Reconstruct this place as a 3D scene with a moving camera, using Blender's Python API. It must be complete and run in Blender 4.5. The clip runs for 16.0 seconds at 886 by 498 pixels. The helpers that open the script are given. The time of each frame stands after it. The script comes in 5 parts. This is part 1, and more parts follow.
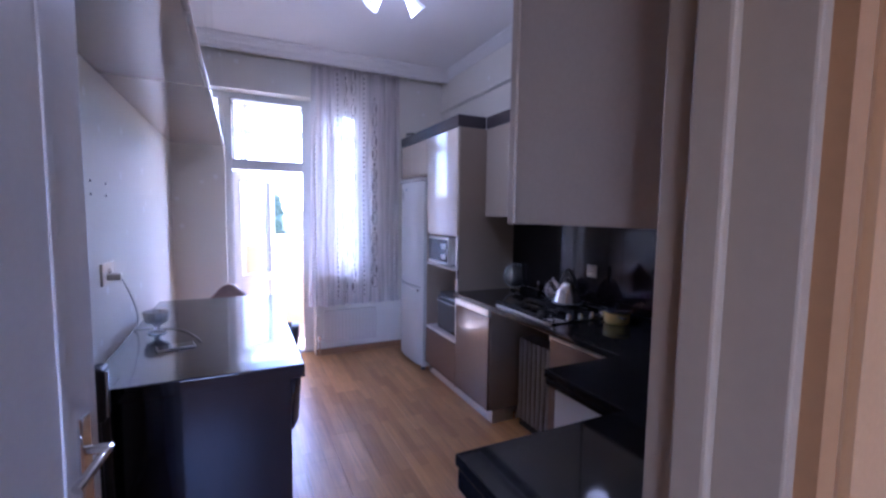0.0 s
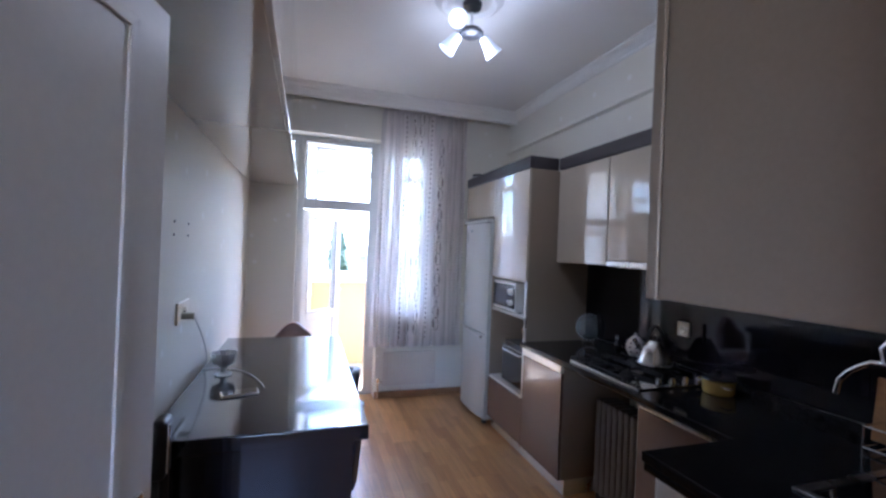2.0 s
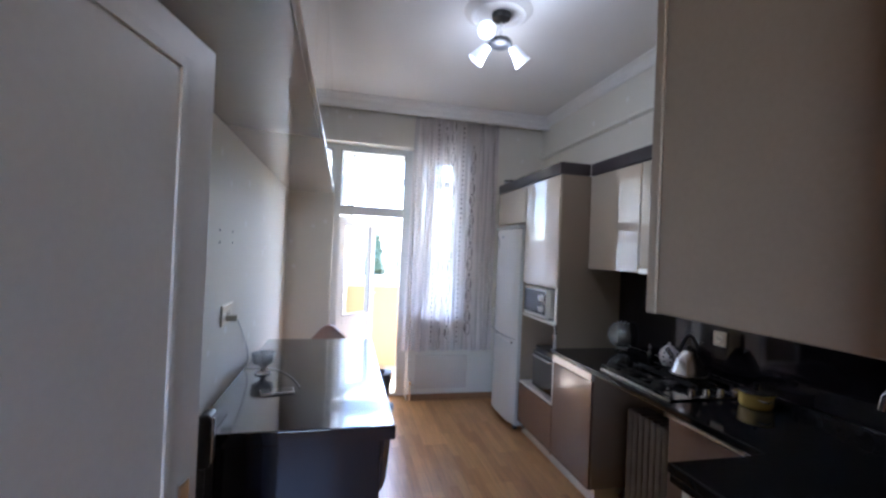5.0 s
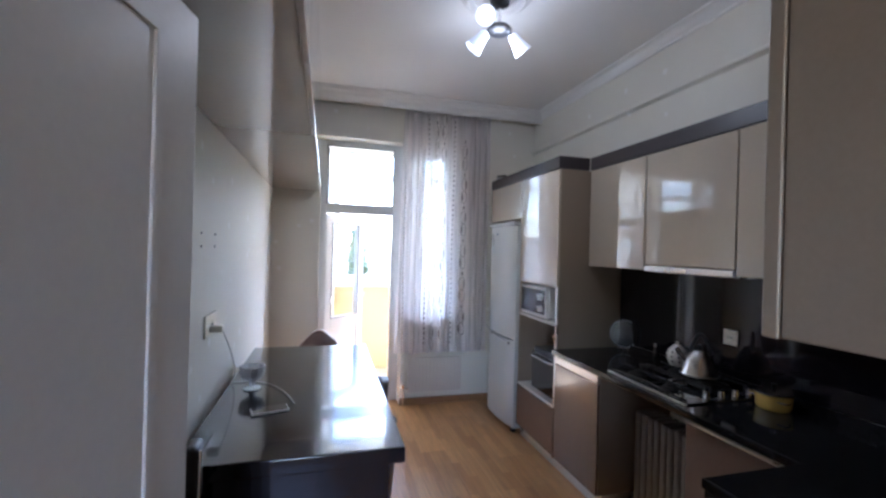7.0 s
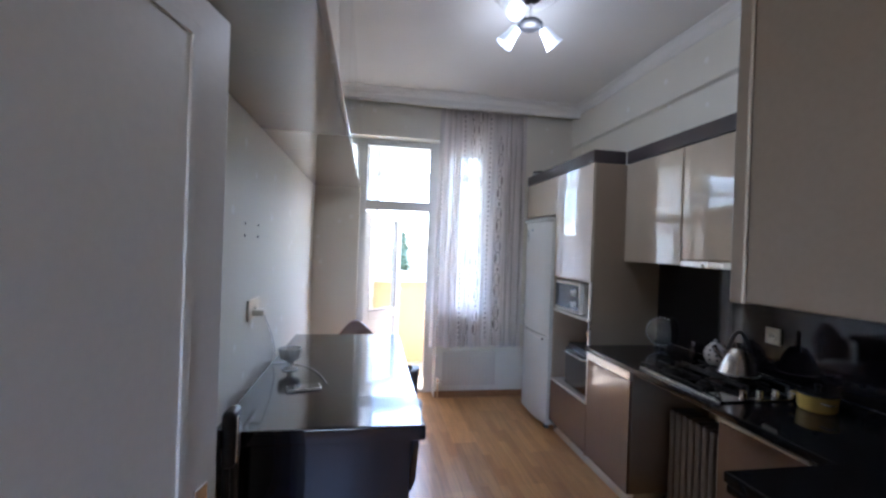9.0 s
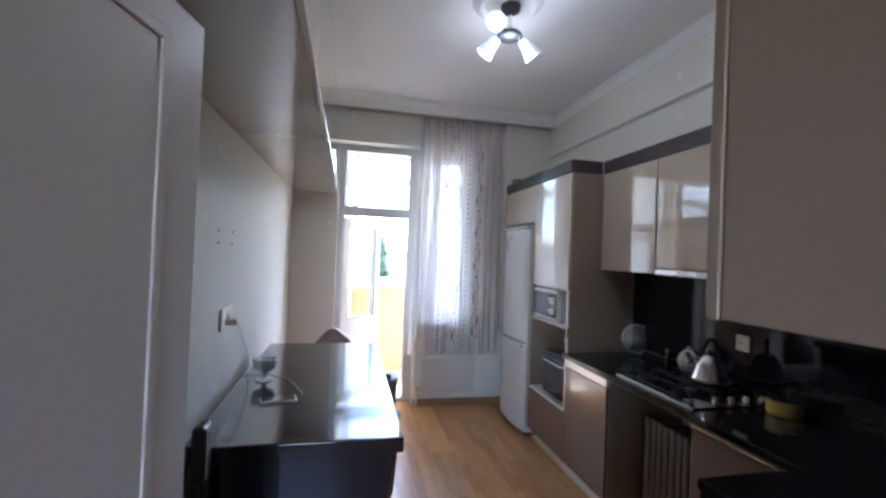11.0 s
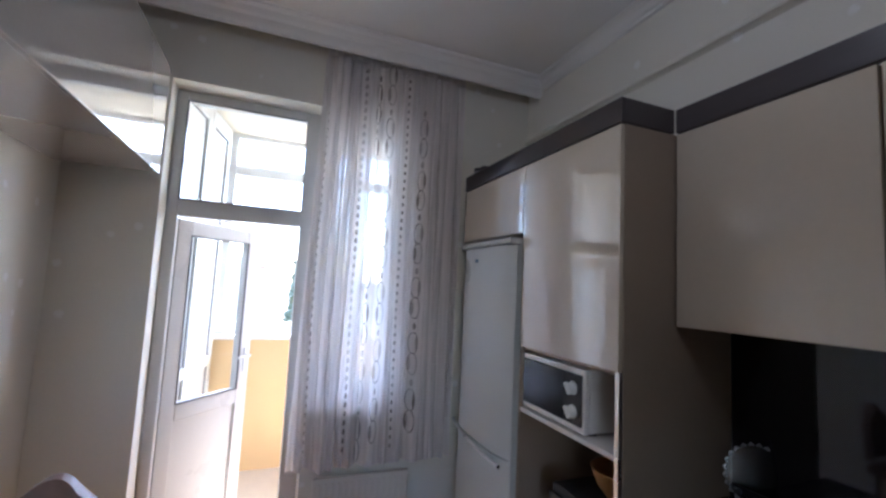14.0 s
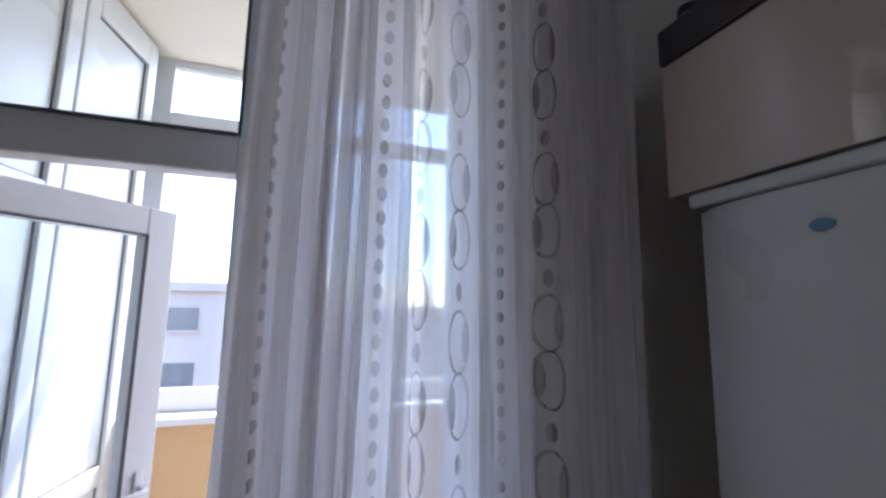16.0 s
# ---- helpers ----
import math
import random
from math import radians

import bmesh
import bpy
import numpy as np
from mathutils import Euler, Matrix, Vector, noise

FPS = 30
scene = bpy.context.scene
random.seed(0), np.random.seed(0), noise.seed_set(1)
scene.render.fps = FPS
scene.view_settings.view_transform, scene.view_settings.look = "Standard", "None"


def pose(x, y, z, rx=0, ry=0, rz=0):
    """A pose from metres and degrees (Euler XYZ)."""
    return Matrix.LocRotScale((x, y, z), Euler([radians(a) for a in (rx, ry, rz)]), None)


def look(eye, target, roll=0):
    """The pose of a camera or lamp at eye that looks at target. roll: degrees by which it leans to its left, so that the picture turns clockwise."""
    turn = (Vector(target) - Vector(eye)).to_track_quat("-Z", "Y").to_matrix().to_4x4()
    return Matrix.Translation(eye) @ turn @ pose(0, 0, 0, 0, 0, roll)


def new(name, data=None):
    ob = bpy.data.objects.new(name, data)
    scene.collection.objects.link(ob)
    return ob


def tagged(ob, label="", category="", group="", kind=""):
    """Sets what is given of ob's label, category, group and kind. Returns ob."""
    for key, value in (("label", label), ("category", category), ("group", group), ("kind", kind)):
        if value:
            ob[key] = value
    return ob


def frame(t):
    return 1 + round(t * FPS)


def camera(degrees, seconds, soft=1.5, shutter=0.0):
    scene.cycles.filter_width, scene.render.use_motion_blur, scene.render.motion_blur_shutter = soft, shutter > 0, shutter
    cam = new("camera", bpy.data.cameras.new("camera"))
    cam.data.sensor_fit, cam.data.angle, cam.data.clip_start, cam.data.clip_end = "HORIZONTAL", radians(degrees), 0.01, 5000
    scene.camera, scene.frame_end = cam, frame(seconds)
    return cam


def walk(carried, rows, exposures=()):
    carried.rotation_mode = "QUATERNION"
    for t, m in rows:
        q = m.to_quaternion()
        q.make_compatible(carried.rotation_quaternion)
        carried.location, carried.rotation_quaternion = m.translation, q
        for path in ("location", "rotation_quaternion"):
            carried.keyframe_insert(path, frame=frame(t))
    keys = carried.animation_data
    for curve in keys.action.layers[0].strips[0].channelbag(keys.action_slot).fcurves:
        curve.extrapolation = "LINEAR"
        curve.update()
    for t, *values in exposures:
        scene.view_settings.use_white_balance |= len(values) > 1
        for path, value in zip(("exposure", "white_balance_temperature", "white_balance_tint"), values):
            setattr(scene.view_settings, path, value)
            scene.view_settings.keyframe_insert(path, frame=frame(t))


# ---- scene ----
cam = camera(92.4, 16.0, soft=2.6)
PATH = [
    (0, (0.202, 0.018, 1.537), (1.059, 1.818, 1.373), 0.8),
    (0.5, (0.239, 0.009, 1.539), (0.885, 1.895, 1.38), 2.0),
    (1, (0.233, 0.052, 1.552), (0.766, 1.975, 1.421), 2.0),
    (1.5, (0.213, 0.151, 1.57), (0.82, 2.055, 1.498), 2.3),
    (2, (0.179, 0.187, 1.579), (0.79, 2.091, 1.584), 2.3),
    (2.5, (0.169, 0.151, 1.586), (0.763, 2.061, 1.621), 3.0),
    (3, (0.187, 0.094, 1.584), (0.634, 2.044, 1.597), 3.9),
    (3.5, (0.184, 0.109, 1.595), (0.587, 2.068, 1.6), 3.2),
    (3.7, (0.159, 0.156, 1.602), (0.608, 2.105, 1.619), 2.5),
    (5.8, (0.221, 0.109, 1.588), (0.672, 2.058, 1.598), 2.5),
    (6, (0.22, 0.127, 1.581), (0.648, 2.08, 1.58), 2.5),
    (6.5, (0.189, 0.215, 1.608), (0.672, 2.156, 1.609), 2.0),
    (7, (0.14, 0.293, 1.615), (0.67, 2.221, 1.617), 1.6),
    (7.5, (0.127, 0.299, 1.611), (0.663, 2.226, 1.63), 1.6),
    (8, (0.136, 0.285, 1.622), (0.661, 2.215, 1.642), 1.4),
    (8.5, (0.178, 0.233, 1.613), (0.584, 2.191, 1.634), 1.7),
    (8.7, (0.197, 0.217, 1.596), (0.528, 2.19, 1.604), 2.0),
    (10.8, (0.211, 0.226, 1.543), (0.632, 2.181, 1.502), 2.3),
    (11, (0.203, 0.226, 1.589), (0.632, 2.179, 1.614), 2.3),
    (11.5, (0.213, 0.343, 1.597), (0.787, 2.252, 1.757), 1.6),
    (12, (0.219, 0.542, 1.585), (0.91, 2.41, 1.773), 0.9),
    (12.5, (0.285, 0.835, 1.606), (0.979, 2.703, 1.776), 0.9),
    (13, (0.379, 1.154, 1.578), (1.082, 3.018, 1.755), 1.0),
    (13.5, (0.517, 1.536, 1.608), (1.225, 3.399, 1.778), 0.2),
    (14, (0.688, 1.958, 1.624), (1.411, 3.815, 1.8), 2.9),
    (14.5, (0.802, 2.397, 1.641), (1.512, 4.256, 1.846), 2.3),
    (15, (0.917, 2.849, 1.646), (1.603, 4.706, 1.935), 1.5),
    (15.5, (0.932, 3.303, 1.65), (1.586, 5.148, 1.936), 1.7),
    (16, (0.972, 3.667, 1.64), (1.59, 5.531, 1.909), 0.9),
]
EXPOSURES = [(0.0, 4.6, 5000, 42), (0.8, 4.6, 5200, 36), (1.5, 4.55, 5300, 27), (2.5, 4.5, 5500, 21), (3.5, 4.55, 5700, 20), (12.5, 4.55, 5800, 18), (13.5, 4.2, 5850, 19), (14.0, 3.9, 5850, 21), (14.5, 3.6, 5850, 22), (15.5, 3.05, 5700, 22), (16.0, 2.95, 5700, 22)]
walk(cam, [(t, look(eye, target, roll)) for t, eye, target, roll in PATH], EXPOSURES)

# ---- light ----
SUN_ELEV, SUN_AZ = 62.0, 24.0   # azimuth from +y towards +x
world = bpy.data.worlds.new("daylight")
scene.world = world
world.use_nodes = True
wn = world.node_tree.nodes
sky = wn.new("ShaderNodeTexSky")
sky.sky_type = "NISHITA"
sky.sun_disc = False
sky.sun_elevation = radians(SUN_ELEV)
sky.sun_rotation = radians(SUN_AZ)
world.node_tree.links.new(sky.outputs[0], wn["Background"].inputs[0])
wn["Background"].inputs[1].default_value = 0.15
sun = new("sun", bpy.data.lights.new("sun", "SUN"))
sun.data.energy, sun.data.angle, sun.data.color = 2.0, radians(0.6), (1.0, 0.94, 0.85)
sa, se = radians(SUN_AZ), radians(SUN_ELEV)
# warm fill lamp added behind the walker, in an unseen made-up window opening
hall_fill = new("hall_fill_lamp", bpy.data.lights.new("hall_fill_lamp", "AREA"))
hall_fill.data.shape, hall_fill.data.size, hall_fill.data.size_y = "RECTANGLE", 1.1, 1.3
hall_fill.data.energy, hall_fill.data.color = 0.095, (1.0, 0.80, 0.62)
hall_fill.matrix_world = look((-0.45, -1.96, 1.6), (-0.45, 0.0, 1.6))
LX, LY = 1.095, 2.645   # the ceiling lamp
lamp_light = new("lamp_light", bpy.data.lights.new("lamp_light", "POINT"))
lamp_light.data.energy, lamp_light.data.color, lamp_light.data.shadow_soft_size = 0.45, (0.85, 0.93, 1.0), 0.10
lamp_light.location = (LX, LY, 2.80)
# area lamp added out of view in front of the balcony, standing for sky light
sky_fill_lamp = new("sky_fill_lamp", bpy.data.lights.new("sky_fill_lamp", "AREA"))
sky_fill_lamp.data.shape, sky_fill_lamp.data.size, sky_fill_lamp.data.size_y = "RECTANGLE", 3.0, 1.6
sky_fill_lamp.data.energy, sky_fill_lamp.data.color = 11.0, (1.0, 0.96, 0.92)
sky_fill_lamp.matrix_world = look((2.2, 7.6, 3.8), (0.1, 3.2, 1.3))
sun.matrix_world = look((math.sin(sa) * math.cos(se) * 30, math.cos(sa) * math.cos(se) * 30, math.sin(se) * 30), (0, 0, 0))

# ---- materials ----
def material(name, base, rough=0.5, metal=0.0, var=0.12, scale=6.0, fine=90.0, bump=0.15, coat=0.0, stretch=(1, 1, 1), spec=0.5):
    """A surface with variation at two scales: broad stains in the colour and fine grain in colour, gloss and relief."""
    m = bpy.data.materials.new(name)
    m.use_nodes = True
    n, l = m.node_tree.nodes, m.node_tree.links
    b = n["Principled BSDF"]
    tc = n.new("ShaderNodeTexCoord")
    mp = n.new("ShaderNodeMapping")
    mp.inputs["Scale"].default_value = stretch
    l.new(tc.outputs["Object"], mp.inputs[0])
    broad, grain = n.new("ShaderNodeTexNoise"), n.new("ShaderNodeTexNoise")
    broad.inputs["Scale"].default_value, grain.inputs["Scale"].default_value = scale, fine
    broad.inputs["Detail"].default_value = grain.inputs["Detail"].default_value = 4
    l.new(mp.outputs[0], broad.inputs["Vector"])
    l.new(mp.outputs[0], grain.inputs["Vector"])
    add = n.new("ShaderNodeMath")
    add.operation = "ADD"
    l.new(broad.outputs["Fac"], add.inputs[0])
    l.new(grain.outputs["Fac"], add.inputs[1])
    ramp = n.new("ShaderNodeMapRange")
    ramp.inputs["From Min"].default_value, ramp.inputs["From Max"].default_value = 0.6, 1.4
    ramp.inputs["To Min"].default_value, ramp.inputs["To Max"].default_value = 1 - var, 1 + var
    l.new(add.outputs[0], ramp.inputs[0])
    mul = n.new("ShaderNodeVectorMath")
    mul.operation = "SCALE"
    mul.inputs[0].default_value = base
    l.new(ramp.outputs[0], mul.inputs["Scale"])
    l.new(mul.outputs[0], b.inputs["Base Color"])
    rr = n.new("ShaderNodeMapRange")
    rr.inputs["From Min"].default_value, rr.inputs["From Max"].default_value = 0.3, 0.7
    rr.inputs["To Min"].default_value, rr.inputs["To Max"].default_value = rough * 0.85, min(1, rough * 1.2)
    l.new(broad.outputs["Fac"], rr.inputs[0])
    l.new(rr.outputs[0], b.inputs["Roughness"])
    b.inputs["Metallic"].default_value = metal
    b.inputs["Coat Weight"].default_value = coat
    b.inputs["Coat Roughness"].default_value = 0.03
    b.inputs["Coat IOR"].default_value = 1.7
    b.inputs["Specular IOR Level"].default_value = spec
    if bump:
        bp = n.new("ShaderNodeBump")
        bp.inputs["Strength"].default_value, bp.inputs["Distance"].default_value = bump, 0.002
        l.new(grain.outputs["Fac"], bp.inputs["Height"])
        l.new(bp.outputs[0], b.inputs["Normal"])
    return m


def glass(name, tint=(0.95, 0.98, 0.98), rough=0.0, shine=0.035):
    """Thin clear glazing: mostly clear, with a mirror share that grows at a glancing angle."""
    m = bpy.data.materials.new(name)
    m.use_nodes = True
    n, l = m.node_tree.nodes, m.node_tree.links
    n.remove(n["Principled BSDF"])
    mix, tr, gl, lw = n.new("ShaderNodeMixShader"), n.new("ShaderNodeBsdfTransparent"), n.new("ShaderNodeBsdfGlossy"), n.new("ShaderNodeLayerWeight")
    pw, fr = n.new("ShaderNodeMath"), n.new("ShaderNodeMath")
    pw.operation, fr.operation = "POWER", "MULTIPLY_ADD"
    pw.inputs[1].default_value, fr.inputs[1].default_value, fr.inputs[2].default_value = 5.0, 0.9, shine
    lw.inputs[0].default_value = 0.5
    l.new(lw.outputs["Facing"], pw.inputs[0])
    l.new(pw.outputs[0], fr.inputs[0])
    tr.inputs[0].default_value = (*tint, 1)
    gl.inputs["Roughness"].default_value = rough
    l.new(fr.outputs[0], mix.inputs[0])
    l.new(tr.outputs[0], mix.inputs[1])
    l.new(gl.outputs[0], mix.inputs[2])
    l.new(mix.outputs[0], n["Material Output"].inputs[0])
    return m


def wallpaper(name, base, flower):
    """Cream wallpaper with sparse faded sprigs and a faint woven relief."""
    m = material(name, base, 0.75, var=0.05, scale=1.5, fine=220, bump=0.25)
    n, l = m.node_tree.nodes, m.node_tree.links
    b = n["Principled BSDF"]
    old = b.inputs["Base Color"].links[0].from_socket
    tc, vor, nz, lt = n.new("ShaderNodeTexCoord"), n.new("ShaderNodeTexVoronoi"), n.new("ShaderNodeTexNoise"), n.new("ShaderNodeMapRange")
    vor.inputs["Scale"].default_value = 5.5
    nz.inputs["Scale"].default_value = 60
    off = n.new("ShaderNodeVectorMath")
    off.operation = "MULTIPLY_ADD"
    off.inputs[1].default_value = (0.02, 0.02, 0.02)
    l.new(tc.outputs["Object"], nz.inputs["Vector"])
    l.new(nz.outputs["Color"], off.inputs[0])
    l.new(tc.outputs["Object"], off.inputs[2])
    l.new(off.outputs[0], vor.inputs["Vector"])
    lt.inputs["From Min"].default_value, lt.inputs["From Max"].default_value = 0.10, 0.14
    lt.inputs["To Min"].default_value, lt.inputs["To Max"].default_value = 0.75, 0.0
    l.new(vor.outputs["Distance"], lt.inputs[0])
    mix = n.new("ShaderNodeMix")
    mix.data_type = "RGBA"
    l.new(lt.outputs[0], mix.inputs[0])
    l.new(old, mix.inputs[6])
    mix.inputs[7].default_value = (*flower, 1)
    l.new(mix.outputs[2], b.inputs["Base Color"])
    return m


def laminate(name):
    """Oak laminate: each plank its own tone, with three staggered strips and long grain along y."""
    m = bpy.data.materials.new(name)
    m.use_nodes = True
    n, l = m.node_tree.nodes, m.node_tree.links
    b = n["Principled BSDF"]
    tc, info, brick = n.new("ShaderNodeTexCoord"), n.new("ShaderNodeObjectInfo"), n.new("ShaderNodeTexBrick")
    rot = n.new("ShaderNodeMapping")
    rot.inputs["Rotation"].default_value = (0, 0, math.pi / 2)
    l.new(tc.outputs["Object"], rot.inputs[0])
    l.new(rot.outputs[0], brick.inputs["Vector"])
    brick.inputs["Color1"].default_value, brick.inputs["Color2"].default_value = (0.66, 0.35, 0.135, 1), (0.50, 0.245, 0.085, 1)
    brick.inputs["Mortar"].default_value = (0.44, 0.21, 0.075, 1)
    brick.inputs["Scale"].default_value = 1.0
    brick.inputs["Mortar Size"].default_value = 0.0008
    brick.inputs["Brick Width"].default_value = 0.42
    brick.inputs["Row Height"].default_value = 0.0645
    brick.inputs["Bias"].default_value = -0.1
    stretch, grain = n.new("ShaderNodeMapping"), n.new("ShaderNodeTexNoise")
    stretch.inputs["Scale"].default_value = (45, 2.2, 1)
    grain.inputs["Scale"].default_value, grain.inputs["Detail"].default_value = 1.6, 6
    l.new(tc.outputs["Object"], stretch.inputs[0])
    l.new(stretch.outputs[0], grain.inputs["Vector"])
    mr = n.new("ShaderNodeMapRange")
    mr.inputs["From Min"].default_value, mr.inputs["From Max"].default_value = 0.3, 0.7
    mr.inputs["To Min"].default_value, mr.inputs["To Max"].default_value = 0.86, 1.12
    l.new(grain.outputs["Fac"], mr.inputs[0])
    tone = n.new("ShaderNodeMapRange")
    tone.inputs["To Min"].default_value, tone.inputs["To Max"].default_value = 0.88, 1.12
    l.new(info.outputs["Random"], tone.inputs[0])
    a, c = n.new("ShaderNodeVectorMath"), n.new("ShaderNodeVectorMath")
    a.operation = c.operation = "SCALE"
    l.new(brick.outputs["Color"], a.inputs[0])
    l.new(mr.outputs[0], a.inputs["Scale"])
    l.new(a.outputs[0], c.inputs[0])
    l.new(tone.outputs[0], c.inputs["Scale"])
    l.new(c.outputs[0], b.inputs["Base Color"])
    b.inputs["Roughness"].default_value = 0.31
    bp = n.new("ShaderNodeBump")
    bp.inputs["Strength"].default_value, bp.inputs["Distance"].default_value = 0.12, 0.001
    l.new(grain.outputs["Fac"], bp.inputs["Height"])
    l.new(bp.outputs[0], b.inputs["Normal"])
    return m


def sheer(name, base, clear):
    """Voile: part clear, part scattering, lit from both sides."""
    m = bpy.data.materials.new(name)
    m.use_nodes = True
    n, l = m.node_tree.nodes, m.node_tree.links
    n.remove(n["Principled BSDF"])
    tc, wv = n.new("ShaderNodeTexCoord"), n.new("ShaderNodeTexNoise")
    wv.inputs["Scale"].default_value = 11
    st = n.new("ShaderNodeMapping")
    st.inputs["Scale"].default_value = (3, 3, 0.15)
    l.new(tc.outputs["Object"], st.inputs[0])
    l.new(st.outputs[0], wv.inputs["Vector"])
    mr = n.new("ShaderNodeMapRange")
    mr.inputs["From Min"].default_value, mr.inputs["From Max"].default_value = 0.3, 0.7
    mr.inputs["To Min"].default_value, mr.inputs["To Max"].default_value = clear - 0.11, clear + 0.11
    l.new(wv.outputs["Fac"], mr.inputs[0])
    dif, tl, tr = n.new("ShaderNodeBsdfDiffuse"), n.new("ShaderNodeBsdfTranslucent"), n.new("ShaderNodeBsdfTransparent")
    dif.inputs[0].default_value = tl.inputs[0].default_value = (*base, 1)
    m1, m2 = n.new("ShaderNodeMixShader"), n.new("ShaderNodeMixShader")
    m1.inputs[0].default_value = 0.5
    l.new(dif.outputs[0], m1.inputs[1])
    l.new(tl.outputs[0], m1.inputs[2])
    l.new(mr.outputs[0], m2.inputs[0])
    l.new(m1.outputs[0], m2.inputs[1])
    l.new(tr.outputs[0], m2.inputs[2])
    l.new(m2.outputs[0], n["Material Output"].inputs[0])
    return m


def glowing(name, color, strength):
    m = bpy.data.materials.new(name)
    m.use_nodes = True
    b = m.node_tree.nodes["Principled BSDF"]
    b.inputs["Base Color"].default_value = (*color, 1)
    b.inputs["Emission Color"].default_value = (*color, 1)
    b.inputs["Emission Strength"].default_value = strength
    return m


M_PAPER = wallpaper("wallpaper_cream", (0.80, 0.77, 0.69), (0.92, 0.91, 0.88))
M_CEIL = material("ceiling_paint", (0.87, 0.86, 0.84), 0.8, var=0.04, scale=2, fine=150, bump=0.1)
# orange here is the hall's warm light, put into the wall colour
M_HALL = material("hall_wall_warm_lit", (0.48, 0.26, 0.11), 0.7, var=0.07, scale=3, fine=120, bump=0.2)
M_DOOR = material("door_paint_white", (0.77, 0.74, 0.71), 0.35, var=0.04, scale=2, fine=60, bump=0.08)
M_TRIM = material("casing_beige", (0.31, 0.225, 0.145), 0.42, var=0.05, scale=4, fine=70, bump=0.1)
M_FLOOR = laminate("oak_laminate")
M_SCREED = material("underlay", (0.12, 0.09, 0.06), 0.9)
M_SKIRT = material("skirting_oak", (0.33, 0.17, 0.075), 0.4, var=0.2, scale=8, fine=60, stretch=(1, 0.15, 1))
M_CREAM = material("cabinet_gloss_cream", (0.56, 0.485, 0.385), 0.06, var=0.025, scale=3, fine=40, bump=0.015, coat=1.0)
M_CARCASS = material("cabinet_taupe_laminate", (0.32, 0.25, 0.19), 0.42, var=0.06, scale=5, fine=130, bump=0.06)
M_UNDER = material("cabinet_gloss_taupe", (0.40, 0.36, 0.335), 0.07, var=0.03, scale=3, fine=60, bump=0.005, coat=1.0, spec=0.8)
M_BROWN = material("base_front_gloss_brown", (0.18, 0.12, 0.095), 0.17, var=0.05, scale=4, fine=60, bump=0.01, coat=0.35)
M_DARK = material("cornice_dark_wenge", (0.055, 0.045, 0.048), 0.35, var=0.15, scale=6, fine=70, stretch=(1, 0.2, 4))
M_GRANITE = material("granite_black", (0.012, 0.012, 0.014), 0.055, var=0.5, scale=30, fine=260, bump=0.0, coat=0.0, spec=0.45)
M_SPLASH = material("splashback_black_glass", (0.010, 0.009, 0.012), 0.055, var=0.1, scale=4, fine=50, bump=0.0, coat=0.0, spec=0.4)
M_BLACK = material("black_lacquer", (0.012, 0.012, 0.018), 0.16, var=0.2, scale=5, fine=60, bump=0.02, coat=0.5)
M_STEEL = material("brushed_steel", (0.62, 0.61, 0.60), 0.28, 1.0, var=0.08, scale=8, fine=200, bump=0.05, stretch=(1, 0.1, 1))
M_ALU = material("aluminium_profile", (0.72, 0.71, 0.70), 0.3, 1.0, var=0.05)
M_CHROME = material("chrome", (0.80, 0.80, 0.80), 0.08, 1.0, var=0.03, bump=0)
M_FRIDGE = material("fridge_enamel_silver", (0.58, 0.60, 0.59), 0.32, 0.0, var=0.015, scale=3, fine=250, bump=0.0)
M_WHITE = material("white_enamel", (0.78, 0.77, 0.75), 0.3, var=0.03, scale=5, fine=80, bump=0.03)
M_PVC = material("white_pvc", (0.71, 0.71, 0.70), 0.3, var=0.03, scale=4, fine=90, bump=0.03)
M_GASKET = material("rubber_grey", (0.12, 0.12, 0.13), 0.7)
M_SHELF = material("shelf_white_laminate", (0.70, 0.66, 0.62), 0.35, var=0.04)
M_OVENGLASS = material("smoked_door_glass", (0.012, 0.012, 0.015), 0.12, var=0.1, bump=0)
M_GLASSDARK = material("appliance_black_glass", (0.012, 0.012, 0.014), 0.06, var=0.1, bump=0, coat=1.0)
M_IRON = material("cast_iron", (0.02, 0.02, 0.02), 0.6, var=0.2, fine=150, bump=0.3)
M_ORANGE = material("balcony_paint_apricot", (0.66, 0.45, 0.23), 0.75, var=0.06, scale=3, fine=140, bump=0.2)
M_BCEIL = material("balcony_ceiling_cream", (0.80, 0.72, 0.58), 0.8, var=0.04)
M_TILE = material("balcony_floor_tile", (0.62, 0.56, 0.48), 0.35, var=0.08, scale=9)
M_LEATHER = material("dark_leather", (0.020, 0.014, 0.018), 0.4, var=0.2, scale=12, fine=300, bump=0.3)
M_LEATHERB = material("brown_leather", (0.34, 0.22, 0.18), 0.42, var=0.2, scale=12, fine=300, bump=0.3)
M_YELLOW = material("yellow_enamel", (0.72, 0.50, 0.13), 0.22, var=0.05, bump=0.02, coat=0.5)
M_CERAMIC = material("white_ceramic", (0.78, 0.75, 0.72), 0.15, var=0.03, bump=0.02, coat=0.5)
M_RED = material("red_plastic", (0.55, 0.02, 0.02), 0.3, var=0.05)
M_WOOD = material("bowl_wood", (0.42, 0.20, 0.07), 0.4, var=0.2, scale=10, fine=60, stretch=(1, 1, 4))
M_PLASTIC = material("black_plastic", (0.018, 0.018, 0.02), 0.35, var=0.1)
M_SOCKET = material("socket_ivory", (0.80, 0.76, 0.66), 0.3, var=0.02, bump=0)
M_HOLE = material("dark_plug", (0.02, 0.02, 0.02), 0.8)
